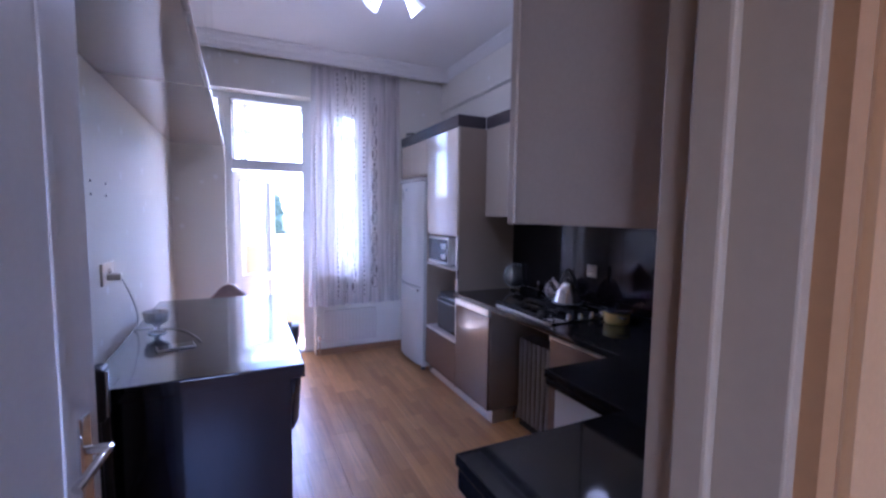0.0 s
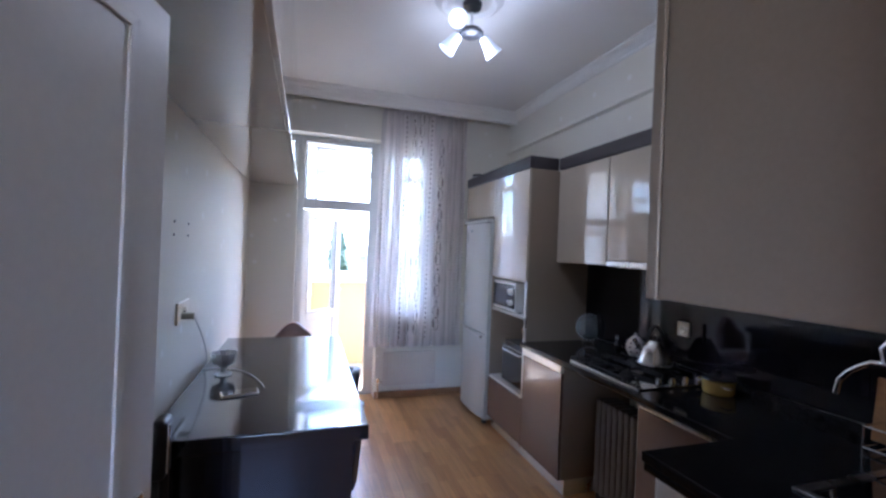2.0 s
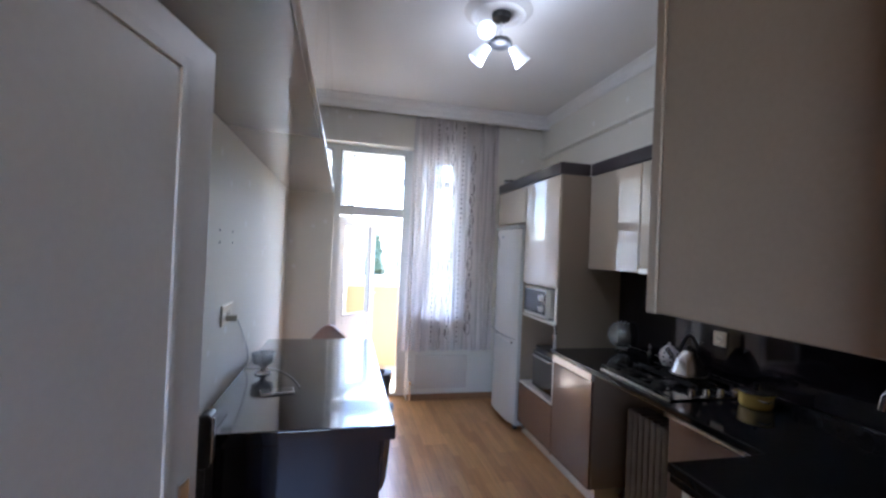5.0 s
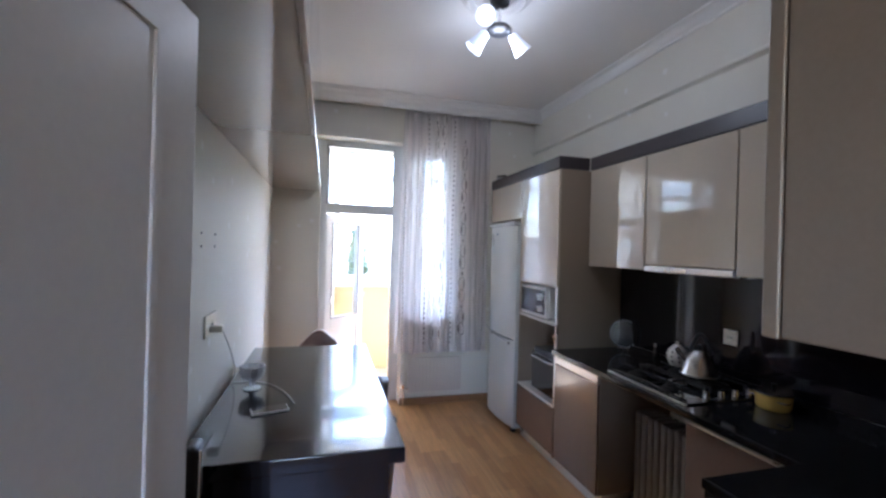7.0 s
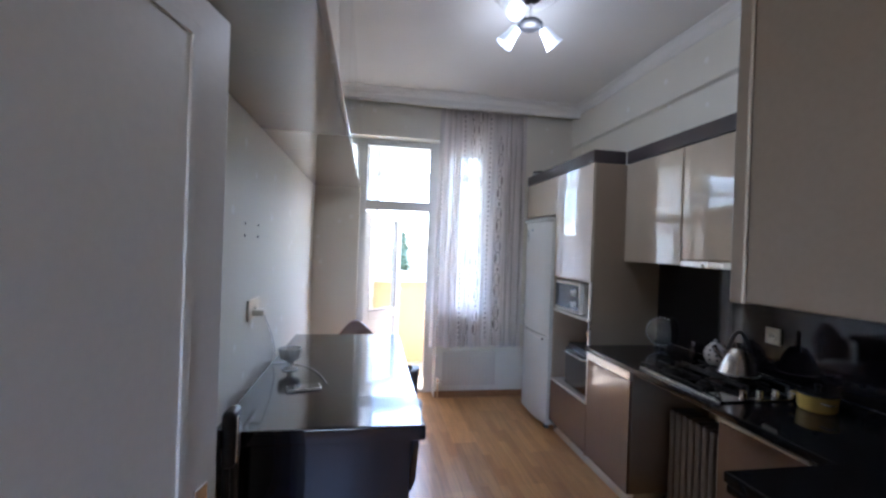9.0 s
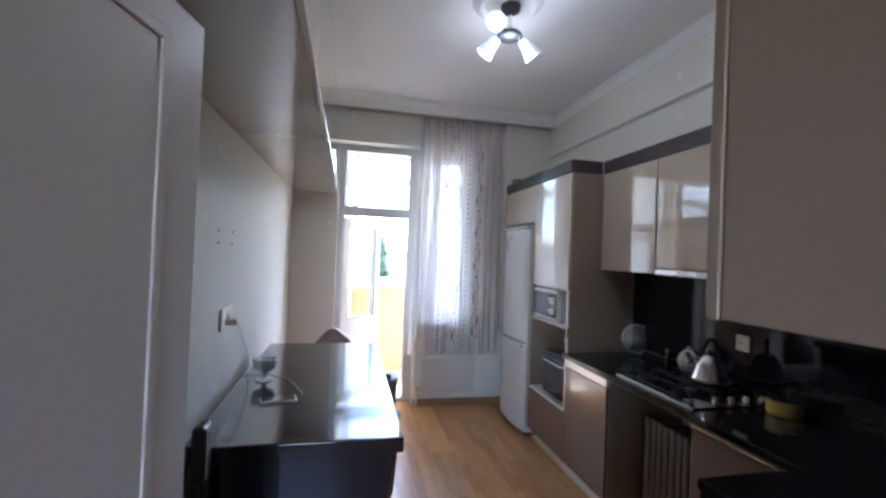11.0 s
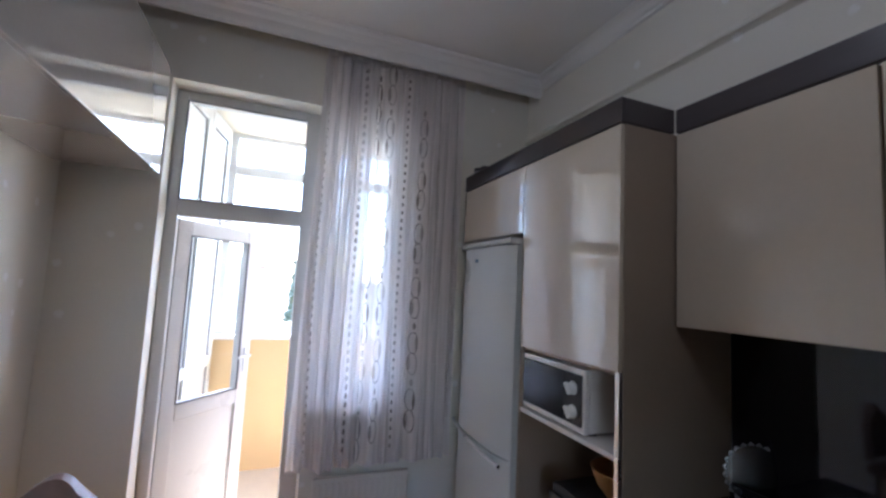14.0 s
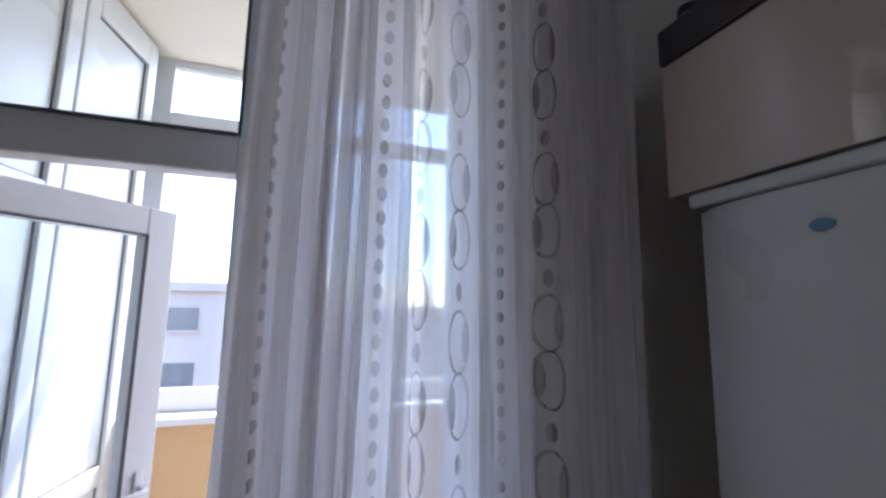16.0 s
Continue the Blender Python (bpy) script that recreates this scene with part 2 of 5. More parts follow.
M_CABLE = material("grey_cable", (0.42, 0.42, 0.43), 0.5)
M_CRYSTAL = bpy.data.materials.new("cut_crystal")
M_CRYSTAL.use_nodes = True
_b = M_CRYSTAL.node_tree.nodes["Principled BSDF"]
_b.inputs["Transmission Weight"].default_value, _b.inputs["Roughness"].default_value, _b.inputs["IOR"].default_value = 0.35, 0.08, 1.6
_b.inputs["Base Color"].default_value = (0.92, 0.93, 0.95, 1)
M_GLASS = glass("window_glass")
M_SHEER = sheer("voile_lilac_grey", (0.90, 0.86, 0.85), 0.18)
M_SHEER2 = sheer("voile_second_layer", (0.89, 0.86, 0.85), 0.24)
M_EMBROID = sheer("embroidery_taupe", (0.46, 0.41, 0.39), 0.58)
M_BULB = glowing("led_face", (0.86, 0.93, 1.0), 0.22)
M_SHADE = glowing("frosted_shade", (0.75, 0.82, 0.9), 0.018)
M_FROST = glass("cut_plate_glass", (0.86, 0.88, 0.90), 0.35, 0.16)
M_RADIATOR = material("radiator_cream_enamel", (0.68, 0.63, 0.56), 0.35, var=0.04, scale=4, fine=70, bump=0.03)
M_KETTLE = material("polished_kettle_steel", (0.72, 0.71, 0.70), 0.22, 1.0, var=0.06, scale=14, fine=160, bump=0.02)
M_HEATER = material("heater_enamel_grey", (0.27, 0.25, 0.235), 0.35, var=0.05)
# the beige casing wood again, with warm hall light put into its colour
M_HALLCAS = material("hall_casing_warm_lit", (0.31, 0.15, 0.055), 0.45, var=0.08, scale=4, fine=70, bump=0.1)


# ---- helpers of this scene ----
def box(bm, x0, x1, y0, y1, z0, z1, bevel=0.0, seg=2):
    """An axis-aligned block, its edges rounded by bevel."""
    made = bmesh.ops.create_cube(bm, size=1.0)["verts"]
    for v in made:
        v.co = Vector((x0 + (v.co.x + 0.5) * (x1 - x0), y0 + (v.co.y + 0.5) * (y1 - y0), z0 + (v.co.z + 0.5) * (z1 - z0)))
    if bevel:
        es = list({e for v in made for e in v.link_edges})
        bmesh.ops.bevel(bm, geom=es, offset=bevel, segments=seg, affect="EDGES", profile=0.5)
    return bm


def B(*a, **k):
    return box(bmesh.new(), *a, **k)


def lathe(bm, profile, centre, seg=32):
    """A turned shape: profile of (radius, height) round the z axis at centre."""
    cx, cy, cz = centre
    rings = []
    for r, z in profile:
        if r < 1e-5:
            rings.append([bm.verts.new((cx, cy, cz + z))])
        else:
            rings.append([bm.verts.new((cx + r * math.cos(2 * math.pi * k / seg), cy + r * math.sin(2 * math.pi * k / seg), cz + z)) for k in range(seg)])
    for a, b in zip(rings, rings[1:]):
        for k in range(seg):
            q = [a[k % len(a)], a[(k + 1) % len(a)], b[(k + 1) % len(b)], b[k % len(b)]]
            q = list(dict.fromkeys(q))
            if len(q) > 2:
                bm.faces.new(q)
    bmesh.ops.recalc_face_normals(bm, faces=bm.faces)
    return bm


def tube(bm, pts, r, seg=10):
    """A round bar through the points."""
    pts = [Vector(p) for p in pts]
    rings, side = [], None
    for i, p in enumerate(pts):
        d = (pts[min(i + 1, len(pts) - 1)] - pts[max(i - 1, 0)]).normalized()
        side = (side - d * side.dot(d)).normalized() if side else d.orthogonal().normalized()
        up = d.cross(side)
        rings.append([bm.verts.new(p + r * (math.cos(2 * math.pi * k / seg) * side + math.sin(2 * math.pi * k / seg) * up)) for k in range(seg)])
    for a, b in zip(rings, rings[1:]):
        for k in range(seg):
            bm.faces.new((a[k], a[(k + 1) % seg], b[(k + 1) % seg], b[k]))
    bm.faces.new(rings[0][::-1])
    bm.faces.new(rings[-1])
    return bm


def arc(p0, p1, bulge, n=14):
    """Points from p0 to p1 along a parabola, pushed out by bulge at the middle."""
    p0, p1, bulge = Vector(p0), Vector(p1), Vector(bulge)
    return [p0.lerp(p1, k / n) + bulge * 4 * (k / n) * (1 - k / n) for k in range(n + 1)]


def solid(name, bm, mat, smooth=False):
    me = bpy.data.meshes.new(name)
    bm.to_mesh(me)
    bm.free()
    me.materials.append(mat)
    if smooth:
        me.shade_smooth()
        me.set_sharp_from_angle(angle=radians(50))
    ob = new(name, me)
    if smooth:
        ob.modifiers.new("even_normals", "WEIGHTED_NORMAL").keep_sharp = True
    return ob


def thing(name, at, label, category, group="", kind=""):
    ob = new(name)
    ob.location = at
    ob.empty_display_size = 0.05
    return tagged(ob, label, category, group, kind)


def part(name, bm, mat, parent, label="", smooth=True):
    ob = solid(name, bm, mat, smooth)
    ob.parent = parent
    ob.matrix_parent_inverse = Matrix.Translation(parent.location).inverted()
    return tagged(ob, label) if label else ob


def structure(name, bm, mat, label, category="wall"):
    return tagged(solid(name, bm, mat), label, category, kind="structure")


# ---- the shell ----
XL, XR, YD, YF, ZC = -0.363, 2.355, 0.32, 4.62, 3.12   # left and right wall, door wall, far wall, ceiling
YO = 4.95                                             # outer face of the far wall
structure("wall_left", B(XL - 0.2, XL, 0.20, YO, -0.1, ZC + 0.1), M_PAPER, "cream wallpapered kitchen wall with faded sprigs")
structure("wall_right", B(XR, XR + 0.2, 0.20, YO, -0.1, ZC + 0.1), M_PAPER, "cream wallpapered kitchen wall behind the cabinets")
bm = bmesh.new()
DX0, DX1, DZ, WX0, WX1, WZ0, WZ1 = 0.075, 0.905, 2.70, 0.905, 1.48, 0.88, 2.70
for x0, x1, z0, z1 in ((XL, DX0, -0.1, ZC + 0.1), (DX0, WX1, DZ, ZC + 0.1), (DX1, WX1, -0.1, WZ0), (WX1, XR, -0.1, ZC + 0.1)):
    box(bm, x0, x1, YF, YO, z0, z1)
structure("wall_far", bm, M_PAPER, "cream wall with the balcony door and window opening")
bm = bmesh.new()
HX0, HX1, HZ = -0.245, 0.624, 2.04
for x0, x1, z0, z1 in ((-1.6, HX0, -0.1, ZC + 0.1), (HX0, HX1, HZ, ZC + 0.1), (HX1, XR + 0.2, -0.1, ZC + 0.1)):
    box(bm, x0, x1, 0.20, YD, z0, z1)
structure("wall_door", bm, M_HALL, "wall round the kitchen doorway, warm hall light in its colour")
structure("ceiling", B(XL, XR, YD, YF, ZC, ZC + 0.1), M_CEIL, "white painted kitchen ceiling", "ceiling")
structure("floor", B(-1.6, XR + 0.2, -1.9, YO, -0.12, -0.012), M_SCREED, "oak laminate kitchen floor in long planks", "floor")
FLOOR = bpy.data.objects["floor"]
# the hall behind the camera, its window opening added for the fill lamp
bm = bmesh.new()
for x0, x1, z0, z1 in ((-1.6, -1.05, -0.1, ZC + 0.1), (0.15, XR + 0.2, -0.1, ZC + 0.1), (-1.05, 0.15, -0.1, 0.9), (-1.05, 0.15, 2.3, ZC + 0.1)):
    box(bm, x0, x1, -2.0, -1.9, z0, z1)
structure("hall_wall_back", bm, M_HALL, "unseen hall wall with an opening added for the fill lamp")
structure("hall_wall_left", B(-1.7, -1.6, -2.0, 0.32, -0.1, ZC + 0.1), M_HALL, "unseen hall wall, warm light put into its colour")
structure("hall_wall_right", B(XR + 0.2, XR + 0.3, -2.0, 0.32, -0.1, ZC + 0.1), M_HALL, "unseen hall wall, warm light put into its colour")
structure("hall_ceiling", B(-1.6, XR + 0.2, -1.9, 0.20, ZC, ZC + 0.1), M_CEIL, "white hall ceiling", "ceiling")


def sweep_profile(bm, prof, a, b, inward):
    """A straight moulding from a to b; prof in (distance inward, height)."""
    a, b, inward = Vector(a), Vector(b), Vector(inward)
    ends = [[bm.verts.new(p + inward * d + Vector((0, 0, h))) for d, h in prof] for p in (a, b)]
    k = len(prof)
    for i in range(k):
        bm.faces.new((ends[0][i], ends[0][(i + 1) % k], ends[1][(i + 1) % k], ends[1][i]))
    bm.faces.new(ends[0])
    bm.faces.new(ends[1][::-1])
    bmesh.ops.recalc_face_normals(bm, faces=bm.faces)
    return bm


COVE = [(0, 0), (0.075, 0), (0.072, -0.012), (0.055, -0.018), (0.04, -0.03), (0.028, -0.05), (0.016, -0.06), (0.014, -0.075), (0, -0.08)]
structure("trim_cornice_right", sweep_profile(bmesh.new(), COVE, (XR, YD, ZC), (XR, 4.44, ZC), (-1, 0, 0)), M_CEIL, "white moulded ceiling cornice", "cornice")
structure("trim_cornice_left", sweep_profile(bmesh.new(), COVE, (XL, YD, ZC), (XL, 4.44, ZC), (1, 0, 0)), M_CEIL, "white moulded ceiling cornice", "cornice")
# curtain pelmet across the room, with the moulding on its face
bm = B(XL, XR, 4.455, 4.475, 3.0, ZC, 0.003)
sweep_profile(bm, [(0, 0), (0.08, 0), (0.075, -0.014), (0.05, -0.022), (0.035, -0.05), (0.02, -0.062), (0.012, -0.095), (0.006, -0.11), (0, -0.112)], (XL, 4.455, ZC), (XR, 4.455, ZC), (0, -1, 0))
structure("trim_pelmet", bm, M_CEIL, "white moulded curtain pelmet under the ceiling", "pelmet")
# ledge moulding on the right wall
structure("trim_ledge", sweep_profile(bmesh.new(), [(0, 0.022), (0.030, 0.018), (0.036, 0.004), (0.034, -0.008), (0.012, -0.014), (0, -0.022)], (XR, YD, 2.715), (XR, YF, 2.715), (-1, 0, 0)), M_PAPER, "cream horizontal dado ledge on the wall", "moulding")
for nm, bmx in (("baseboard_far", B(0.905, XR, YF - 0.016, YF, 0, 0.07, 0.004)), ("baseboard_left", B(XL, XL + 0.016, YD, YF, 0, 0.07, 0.004)), ("baseboard_corner", B(XL + 0.016, 0.07, YF - 0.016, YF, 0, 0.07, 0.004))):
    structure(nm, bmx, M_SKIRT, "oak skirting board", "baseboard")


# ---- kitchen doorway and its door ----
bm = bmesh.new()
for x0, x1 in ((HX0, HX0 + 0.02), (HX1 - 0.02, HX1)):
    box(bm, x0, x1, 0.198, YD + 0.012, 0, HZ, 0.003)
for x0, x1 in ((HX0 + 0.02, HX0 + 0.034), (HX1 - 0.034, HX1 - 0.02)):
    box(bm, x0, x1, 0.255, 0.292, 0, HZ - 0.02, 0.004)
box(bm, HX0 + 0.02, HX1 - 0.02, 0.198, YD + 0.012, HZ - 0.02, HZ, 0.003)
jamb = structure("door_1", bm, M_TRIM, "beige moulded kitchen door frame", "door frame")
CAS = [(0.0, 0.0), (0.0, 0.016), (0.012, 0.022), (0.03, 0.018), (0.05, 0.018), (0.06, 0.010), (0.075, 0.010), (0.085, 0.0)]


def casing(parent, side_y, outward, sides, mat):
    """Moulded casing round the doorway on one face of the wall."""
    for xe, sgn in sides:
        b2 = bmesh.new()
        lo = [b2.verts.new((xe + sgn * d, side_y + outward * h, 0)) for d, h in CAS]
        hi = [b2.verts.new((xe + sgn * d, side_y + outward * h, HZ + 0.02)) for d, h in CAS]
        for i in range(len(CAS)):
            b2.faces.new((lo[i], lo[(i + 1) % len(CAS)], hi[(i + 1) % len(CAS)], hi[i]))
        b2.faces.new(lo)
        b2.faces.new(hi[::-1])
        bmesh.ops.recalc_face_normals(b2, faces=b2.faces)
        part("casing", b2, mat, parent, smooth=False)
    part("head_casing", B(HX0 - 0.08, HX1 - 0.01, min(side_y, side_y + outward * 0.018), max(side_y, side_y + outward * 0.018), HZ + 0.02, HZ + 0.10, 0.004), mat, parent)


casing(jamb, 0.198, -1, ((HX0 + 0.006, -1), (HX1 - 0.006, 1)), M_HALLCAS)
casing(jamb, YD + 0.012, 1, ((HX0 + 0.006, -1),), M_TRIM)


def door_leaf():
    """White panelled leaf standing open, hinged on the frame, with a chrome lever."""
    w, h, th = 0.755, 2.0, 0.04
    d = thing("door_2", (-0.222, 0.345, 0.0), "white panelled kitchen door standing open into the room", "door", kind="structure")
    ang = math.degrees(math.atan2(-0.075 + 0.222, 1.017 - 0.285))
    bm = B(0, w, 0, th, 0.008, h - 0.012, 0.004)
    leaf = part("leaf", bm, M_DOOR, d)
    pieces = [leaf]
    for z0, z1 in ((0.12, 1.93),):
        b2 = bmesh.new()
        x0, x1 = 0.12, w - 0.10
        for s, yy in ((-1, 0.0), (1, th)):
            for (ax0, ax1, az0, az1) in ((x0, x1, z0, z0 + 0.022), (x0, x1, z1 - 0.022, z1), (x0, x0 + 0.022, z0, z1), (x1 - 0.022, x1, z0, z1)):
                box(b2, ax0, ax1, min(yy, yy + s * 0.005), max(yy, yy + s * 0.005), az0, az1, 0.0024)
        pieces.append(part("panel_moulding", b2, M_DOOR, d))
    b3 = bmesh.new()
    for s, yy in ((-1, 0.0), (1, th)):
        box(b3, w - 0.075, w - 0.040, min(yy, yy + s * 0.008), max(yy, yy + s * 0.008), 0.94, 1.14, 0.003)
        tube(b3, [(w - 0.058, yy, 1.07), (w - 0.058, yy + s * 0.045, 1.07)], 0.010)
        tube(b3, [(w - 0.058, yy + s * 0.045, 1.07), (w - 0.09, yy + s * 0.052, 1.078), (w - 0.13, yy + s * 0.050, 1.068), (w - 0.17, yy + s * 0.045, 1.055)], 0.009)
    pieces.append(part("handle", b3, M_CHROME, d, "chrome lever handle on a long plate"))
    b4 = bmesh.new()
    for z in (0.25, 1.75):
        tube(b4, [(0, -0.006, z), (0, -0.006, z + 0.09)], 0.007)
    pieces.append(part("hinge", b4, M_CHROME, d))
    for p in pieces:
        p.matrix_parent_inverse = Matrix.Identity(4)
    d.matrix_basis = pose(-0.222, 0.345, 0.0, 0, 0, 90 - ang)
    return d


door_leaf()


# ---- balcony door, window and balcony ----
def sash_frame(bm, x0, x1, z0, z1, y0, y1, w):
    """Four PVC bars round an opening."""
    for a in ((x0, x0 + w, z0, z1), (x1 - w, x1, z0, z1), (x0 + w, x1 - w, z0, z0 + w), (x0 + w, x1 - w, z1 - w, z1)):
        box(bm, a[0], a[1], y0, y1, a[2], a[3], 0.006)
    return bm


YG = 4.78
bd = thing("window_1", (0.49, YG, 0), "white PVC balcony door frame with a fixed transom light", "balcony door", kind="structure")
bm = bmesh.new()
for a in ((DX0, DX0 + 0.06, 0, DZ), (DX1 - 0.10, DX1, 0, DZ), (DX0 + 0.06, DX1 - 0.10, DZ - 0.06, DZ), (DX0 + 0.06, DX1 - 0.10, 1.955, 2.055), (DX0 + 0.06, DX1 - 0.10, 0, 0.03)):
    box(bm, a[0], a[1], YG, YG + 0.07, a[2], a[3], 0.006)
part("frame", bm, M_PVC, bd)
part("transom_pane", B(DX0 + 0.06, DX1 - 0.10, YG + 0.03, YG + 0.036, 2.055, DZ - 0.06), M_GLASS, bd).visible_shadow = False
bm = bmesh.new()
sash_frame(bm, DX0 + 0.055, DX1 - 0.095, 2.05, DZ - 0.055, YG - 0.004, YG, 0.0075)
part("glazing_bead", bm, M_GASKET, bd)

wd = thing("window_2", (1.23, YG, WZ0), "white PVC kitchen window behind the curtain", "window", kind="structure")
part("frame", sash_frame(bmesh.new(), WX0 + 0.0, WX1, WZ0, WZ1, YG, YG + 0.07, 0.06), M_PVC, wd)
part("sash", sash_frame(bmesh.new(), WX0 + 0.055, WX1 - 0.055, WZ0 + 0.055, WZ1 - 0.055, YG - 0.015, YG + 0.05, 0.065), M_PVC, wd)
part("pane", B(WX0 + 0.115, WX1 - 0.115, YG + 0.03, YG + 0.036, WZ0 + 0.12, WZ1 - 0.12), M_GLASS, wd).visible_shadow = False
part("window_sill", B(WX0, WX1 + 0.04, YF - 0.05, YG, WZ0 - 0.03, WZ0 + 0.004, 0.006), M_PVC, wd)


def balcony_sash():
    """The door leaf, glazed above and panelled below, swung out over the balcony."""
    w, z0, z1, th = 0.64, 0.035, 1.945, 0.06
    s = thing("door_3", (0.14, YG + 0.05, 0), "white PVC balcony door leaf open outwards, glazed above", "balcony door", kind="structure")
    ps = [part("leaf_frame", box(sash_frame(bmesh.new(), 0, w, z0, z1, 0, th, 0.095), 0.095, w - 0.095, 0, th, 0.76, 0.86, 0.006), M_PVC, s)]
    ps.append(part("pane", B(0.09, w - 0.09, 0.028, 0.034, 0.85, z1 - 0.09), M_GLASS, s))
    ps[-1].visible_shadow = False
    ps.append(part("lower_panel", B(0.09, w - 0.09, 0.018, 0.042, z0 + 0.09, 0.77, 0.004), M_PVC, s))
    gb = bmesh.new()
    sash_frame(gb, 0.09, w - 0.09, 0.855, z1 - 0.088, -0.001, 0.004, 0.0075)
    ps.append(part("gasket", gb, M_GASKET, s))
    hb = bmesh.new()
    box(hb, w - 0.06, w - 0.035, -0.012, 0.0, 0.97, 1.13, 0.004)
    tube(hb, [(w - 0.047, -0.012, 1.08), (w - 0.047, -0.05, 1.08), (w - 0.075, -0.055, 1.08), (w - 0.16, -0.05, 1.075)], 0.008)
    ps.append(part("handle", hb, M_PVC, s, "white lever handle"))
    for p in ps:
        p.matrix_parent_inverse = Matrix.Identity(4)
    s.matrix_basis = pose(0.14, YG + 0.045, 0, 0, 0, math.degrees(math.atan2(0.46, 0.40)))


balcony_sash()

YB = 6.0
structure("balcony_floor", B(-0.55, 3.2, YO, YB + 0.15, -0.15, 0.0), M_TILE, "pale tiled balcony floor", "floor")
structure("balcony_ceiling", B(-0.55, 3.2, YO, YB + 0.15, 2.88, 3.0), M_BCEIL, "cream balcony ceiling", "ceiling")
structure("balcony_parapet", B(-0.55, 3.2, YB, YB + 0.15, 0.0, 1.10), M_ORANGE, "apricot painted balcony parapet", "wall")
structure("balcony_wall_left", B(-0.75, -0.55, YO, YB + 0.15, -0.1, 3.1), M_ORANGE, "apricot balcony end wall", "wall")
structure("balcony_wall_right", B(3.2, 3.4, YO, YB + 0.15, -0.1, 3.1), M_ORANGE, "apricot balcony end wall", "wall")
bw = thing("window_3", (1.3, YB, 1.10), "white PVC balcony glazing with a transom row", "window", kind="structure")
part("window_sill", B(0.20, 3.2, YB - 0.10, YB + 0.16, 1.10, 1.135, 0.006), M_PVC, bw)
MULL = [0.255, 1.35, 2.30, 3.2]
bm = bmesh.new()
for x in MULL[:-1]:
    box(bm, x - 0.045, x + 0.045, YB + 0.03, YB + 0.09, 1.135, 2.88, 0.005)
box(bm, -0.55, 0.208, YB + 0.02, YB + 0.09, 1.10, 2.88, 0.005)
for z0, z1 in ((1.135, 1.235), (2.51, 2.60), (2.84, 2.88)):
    box(bm, 0.30, 3.2, YB + 0.034, YB + 0.086, z0, z1, 0.005)
part("frame", bm, M_PVC, bw)
for a, b in zip(MULL, MULL[1:]):
    part("pane", B(a + 0.045, b - 0.045, YB + 0.058, YB + 0.063, 1.235, 2.51), M_GLASS, bw).visible_shadow = False
    part("pane", B(a + 0.045, b - 0.045, YB + 0.058, YB + 0.063, 2.60, 2.84), M_GLASS, bw).visible_shadow = False
# white framed panel doors closing the balcony's end, turned a little
pw = thing("panel_door", (0.0, 0.0, 0.0), "white framed panel doors at the end of the balcony", "panel door")
ps = []
for y0, y1 in ((0.0, 0.47), (0.48, 0.97)):
    pb = bmesh.new()
    for a in ((y0, y0 + 0.07, 0, 2.86), (y1 - 0.07, y1, 0, 2.86), (y0 + 0.07, y1 - 0.07, 2.74, 2.86), (y0 + 0.07, y1 - 0.07, 1.95, 2.03), (y0 + 0.07, y1 - 0.07, 0.9, 0.98), (y0 + 0.07, y1 - 0.07, 0, 0.08)):
        box(pb, -0.05, 0.02, a[0], a[1], a[2], a[3], 0.006)
    pf = part("panel_frame", pb, M_PVC, pw)
    pn = part("panel", B(-0.03, 0.0, y0 + 0.06, y1 - 0.06, 0.05, 2.80), M_PVC, pf)
    gk = bmesh.new()
    for z0, z1 in ((0.08, 0.9), (0.98, 1.95), (2.03, 2.74)):
        for a in ((y0 + 0.07, y0 + 0.076, z0, z1), (y1 - 0.076, y1 - 0.07, z0, z1), (y0 + 0.076, y1 - 0.076, z0, z0 + 0.006), (y0 + 0.076, y1 - 0.076, z1 - 0.006, z1)):
            box(gk, 0.0005, 0.006, *a)
    part("gasket", gk, M_GASKET, pf, smooth=False)
pw.matrix_basis = pose(0.075, YO + 0.02, 0.0, 0, 0, -9.5)


# ---- outside ----
M_GROUND = material("dry_ground", (0.30, 0.26, 0.20), 0.9, var=0.2, scale=0.05, fine=1.0)
M_FACADE = material("facade_stone", (0.46, 0.37, 0.32), 0.85, var=0.08, scale=0.3, fine=6)
M_PANE = material("facade_window", (0.15, 0.14, 0.14), 0.2, var=0.1)
structure("ground", B(-900, 900, 8, 1800, -12.1, -12.0), M_GROUND, "dry ground below the building", "ground")


def block_house(name, x0, x1, y0, y1, z1, label):
    """A plain city block with storeys of recessed windows and a parapet roof."""
    h = thing(name, ((x0 + x1) / 2, (y0 + y1) / 2, -12), label, "building")
    part("wall", B(x0, x1, y0, y1, -12, z1), M_FACADE, h, smooth=False)
    part("roof", B(x0 - 0.3, x1 + 0.3, y0 - 0.3, y1 + 0.3, z1, z1 + 0.5), M_FACADE, h, smooth=False)
    z = z1 - 2.1
    while z > -11:
        x = x0 + 1.5
        while x < x1 - 2.5:
            wdw = part("window", B(x, x + 1.5, y0 - 0.04, y0 + 0.1, z, z + 1.2), M_PANE, h, smooth=False)
            part("sill", B(x - 0.1, x + 1.6, y0 - 0.18, y0 + 0.05, z - 0.12, z), M_FACADE, wdw, smooth=False)
            x += 4.2
        z -= 2.9


block_house("apartment_building", -24, -0.2, 30, 42, 2.3, "pale stone apartment block across the street")
block_house("apartment_building", 6, 34, 62, 74, 1.2, "lower pale stone apartment block farther off")


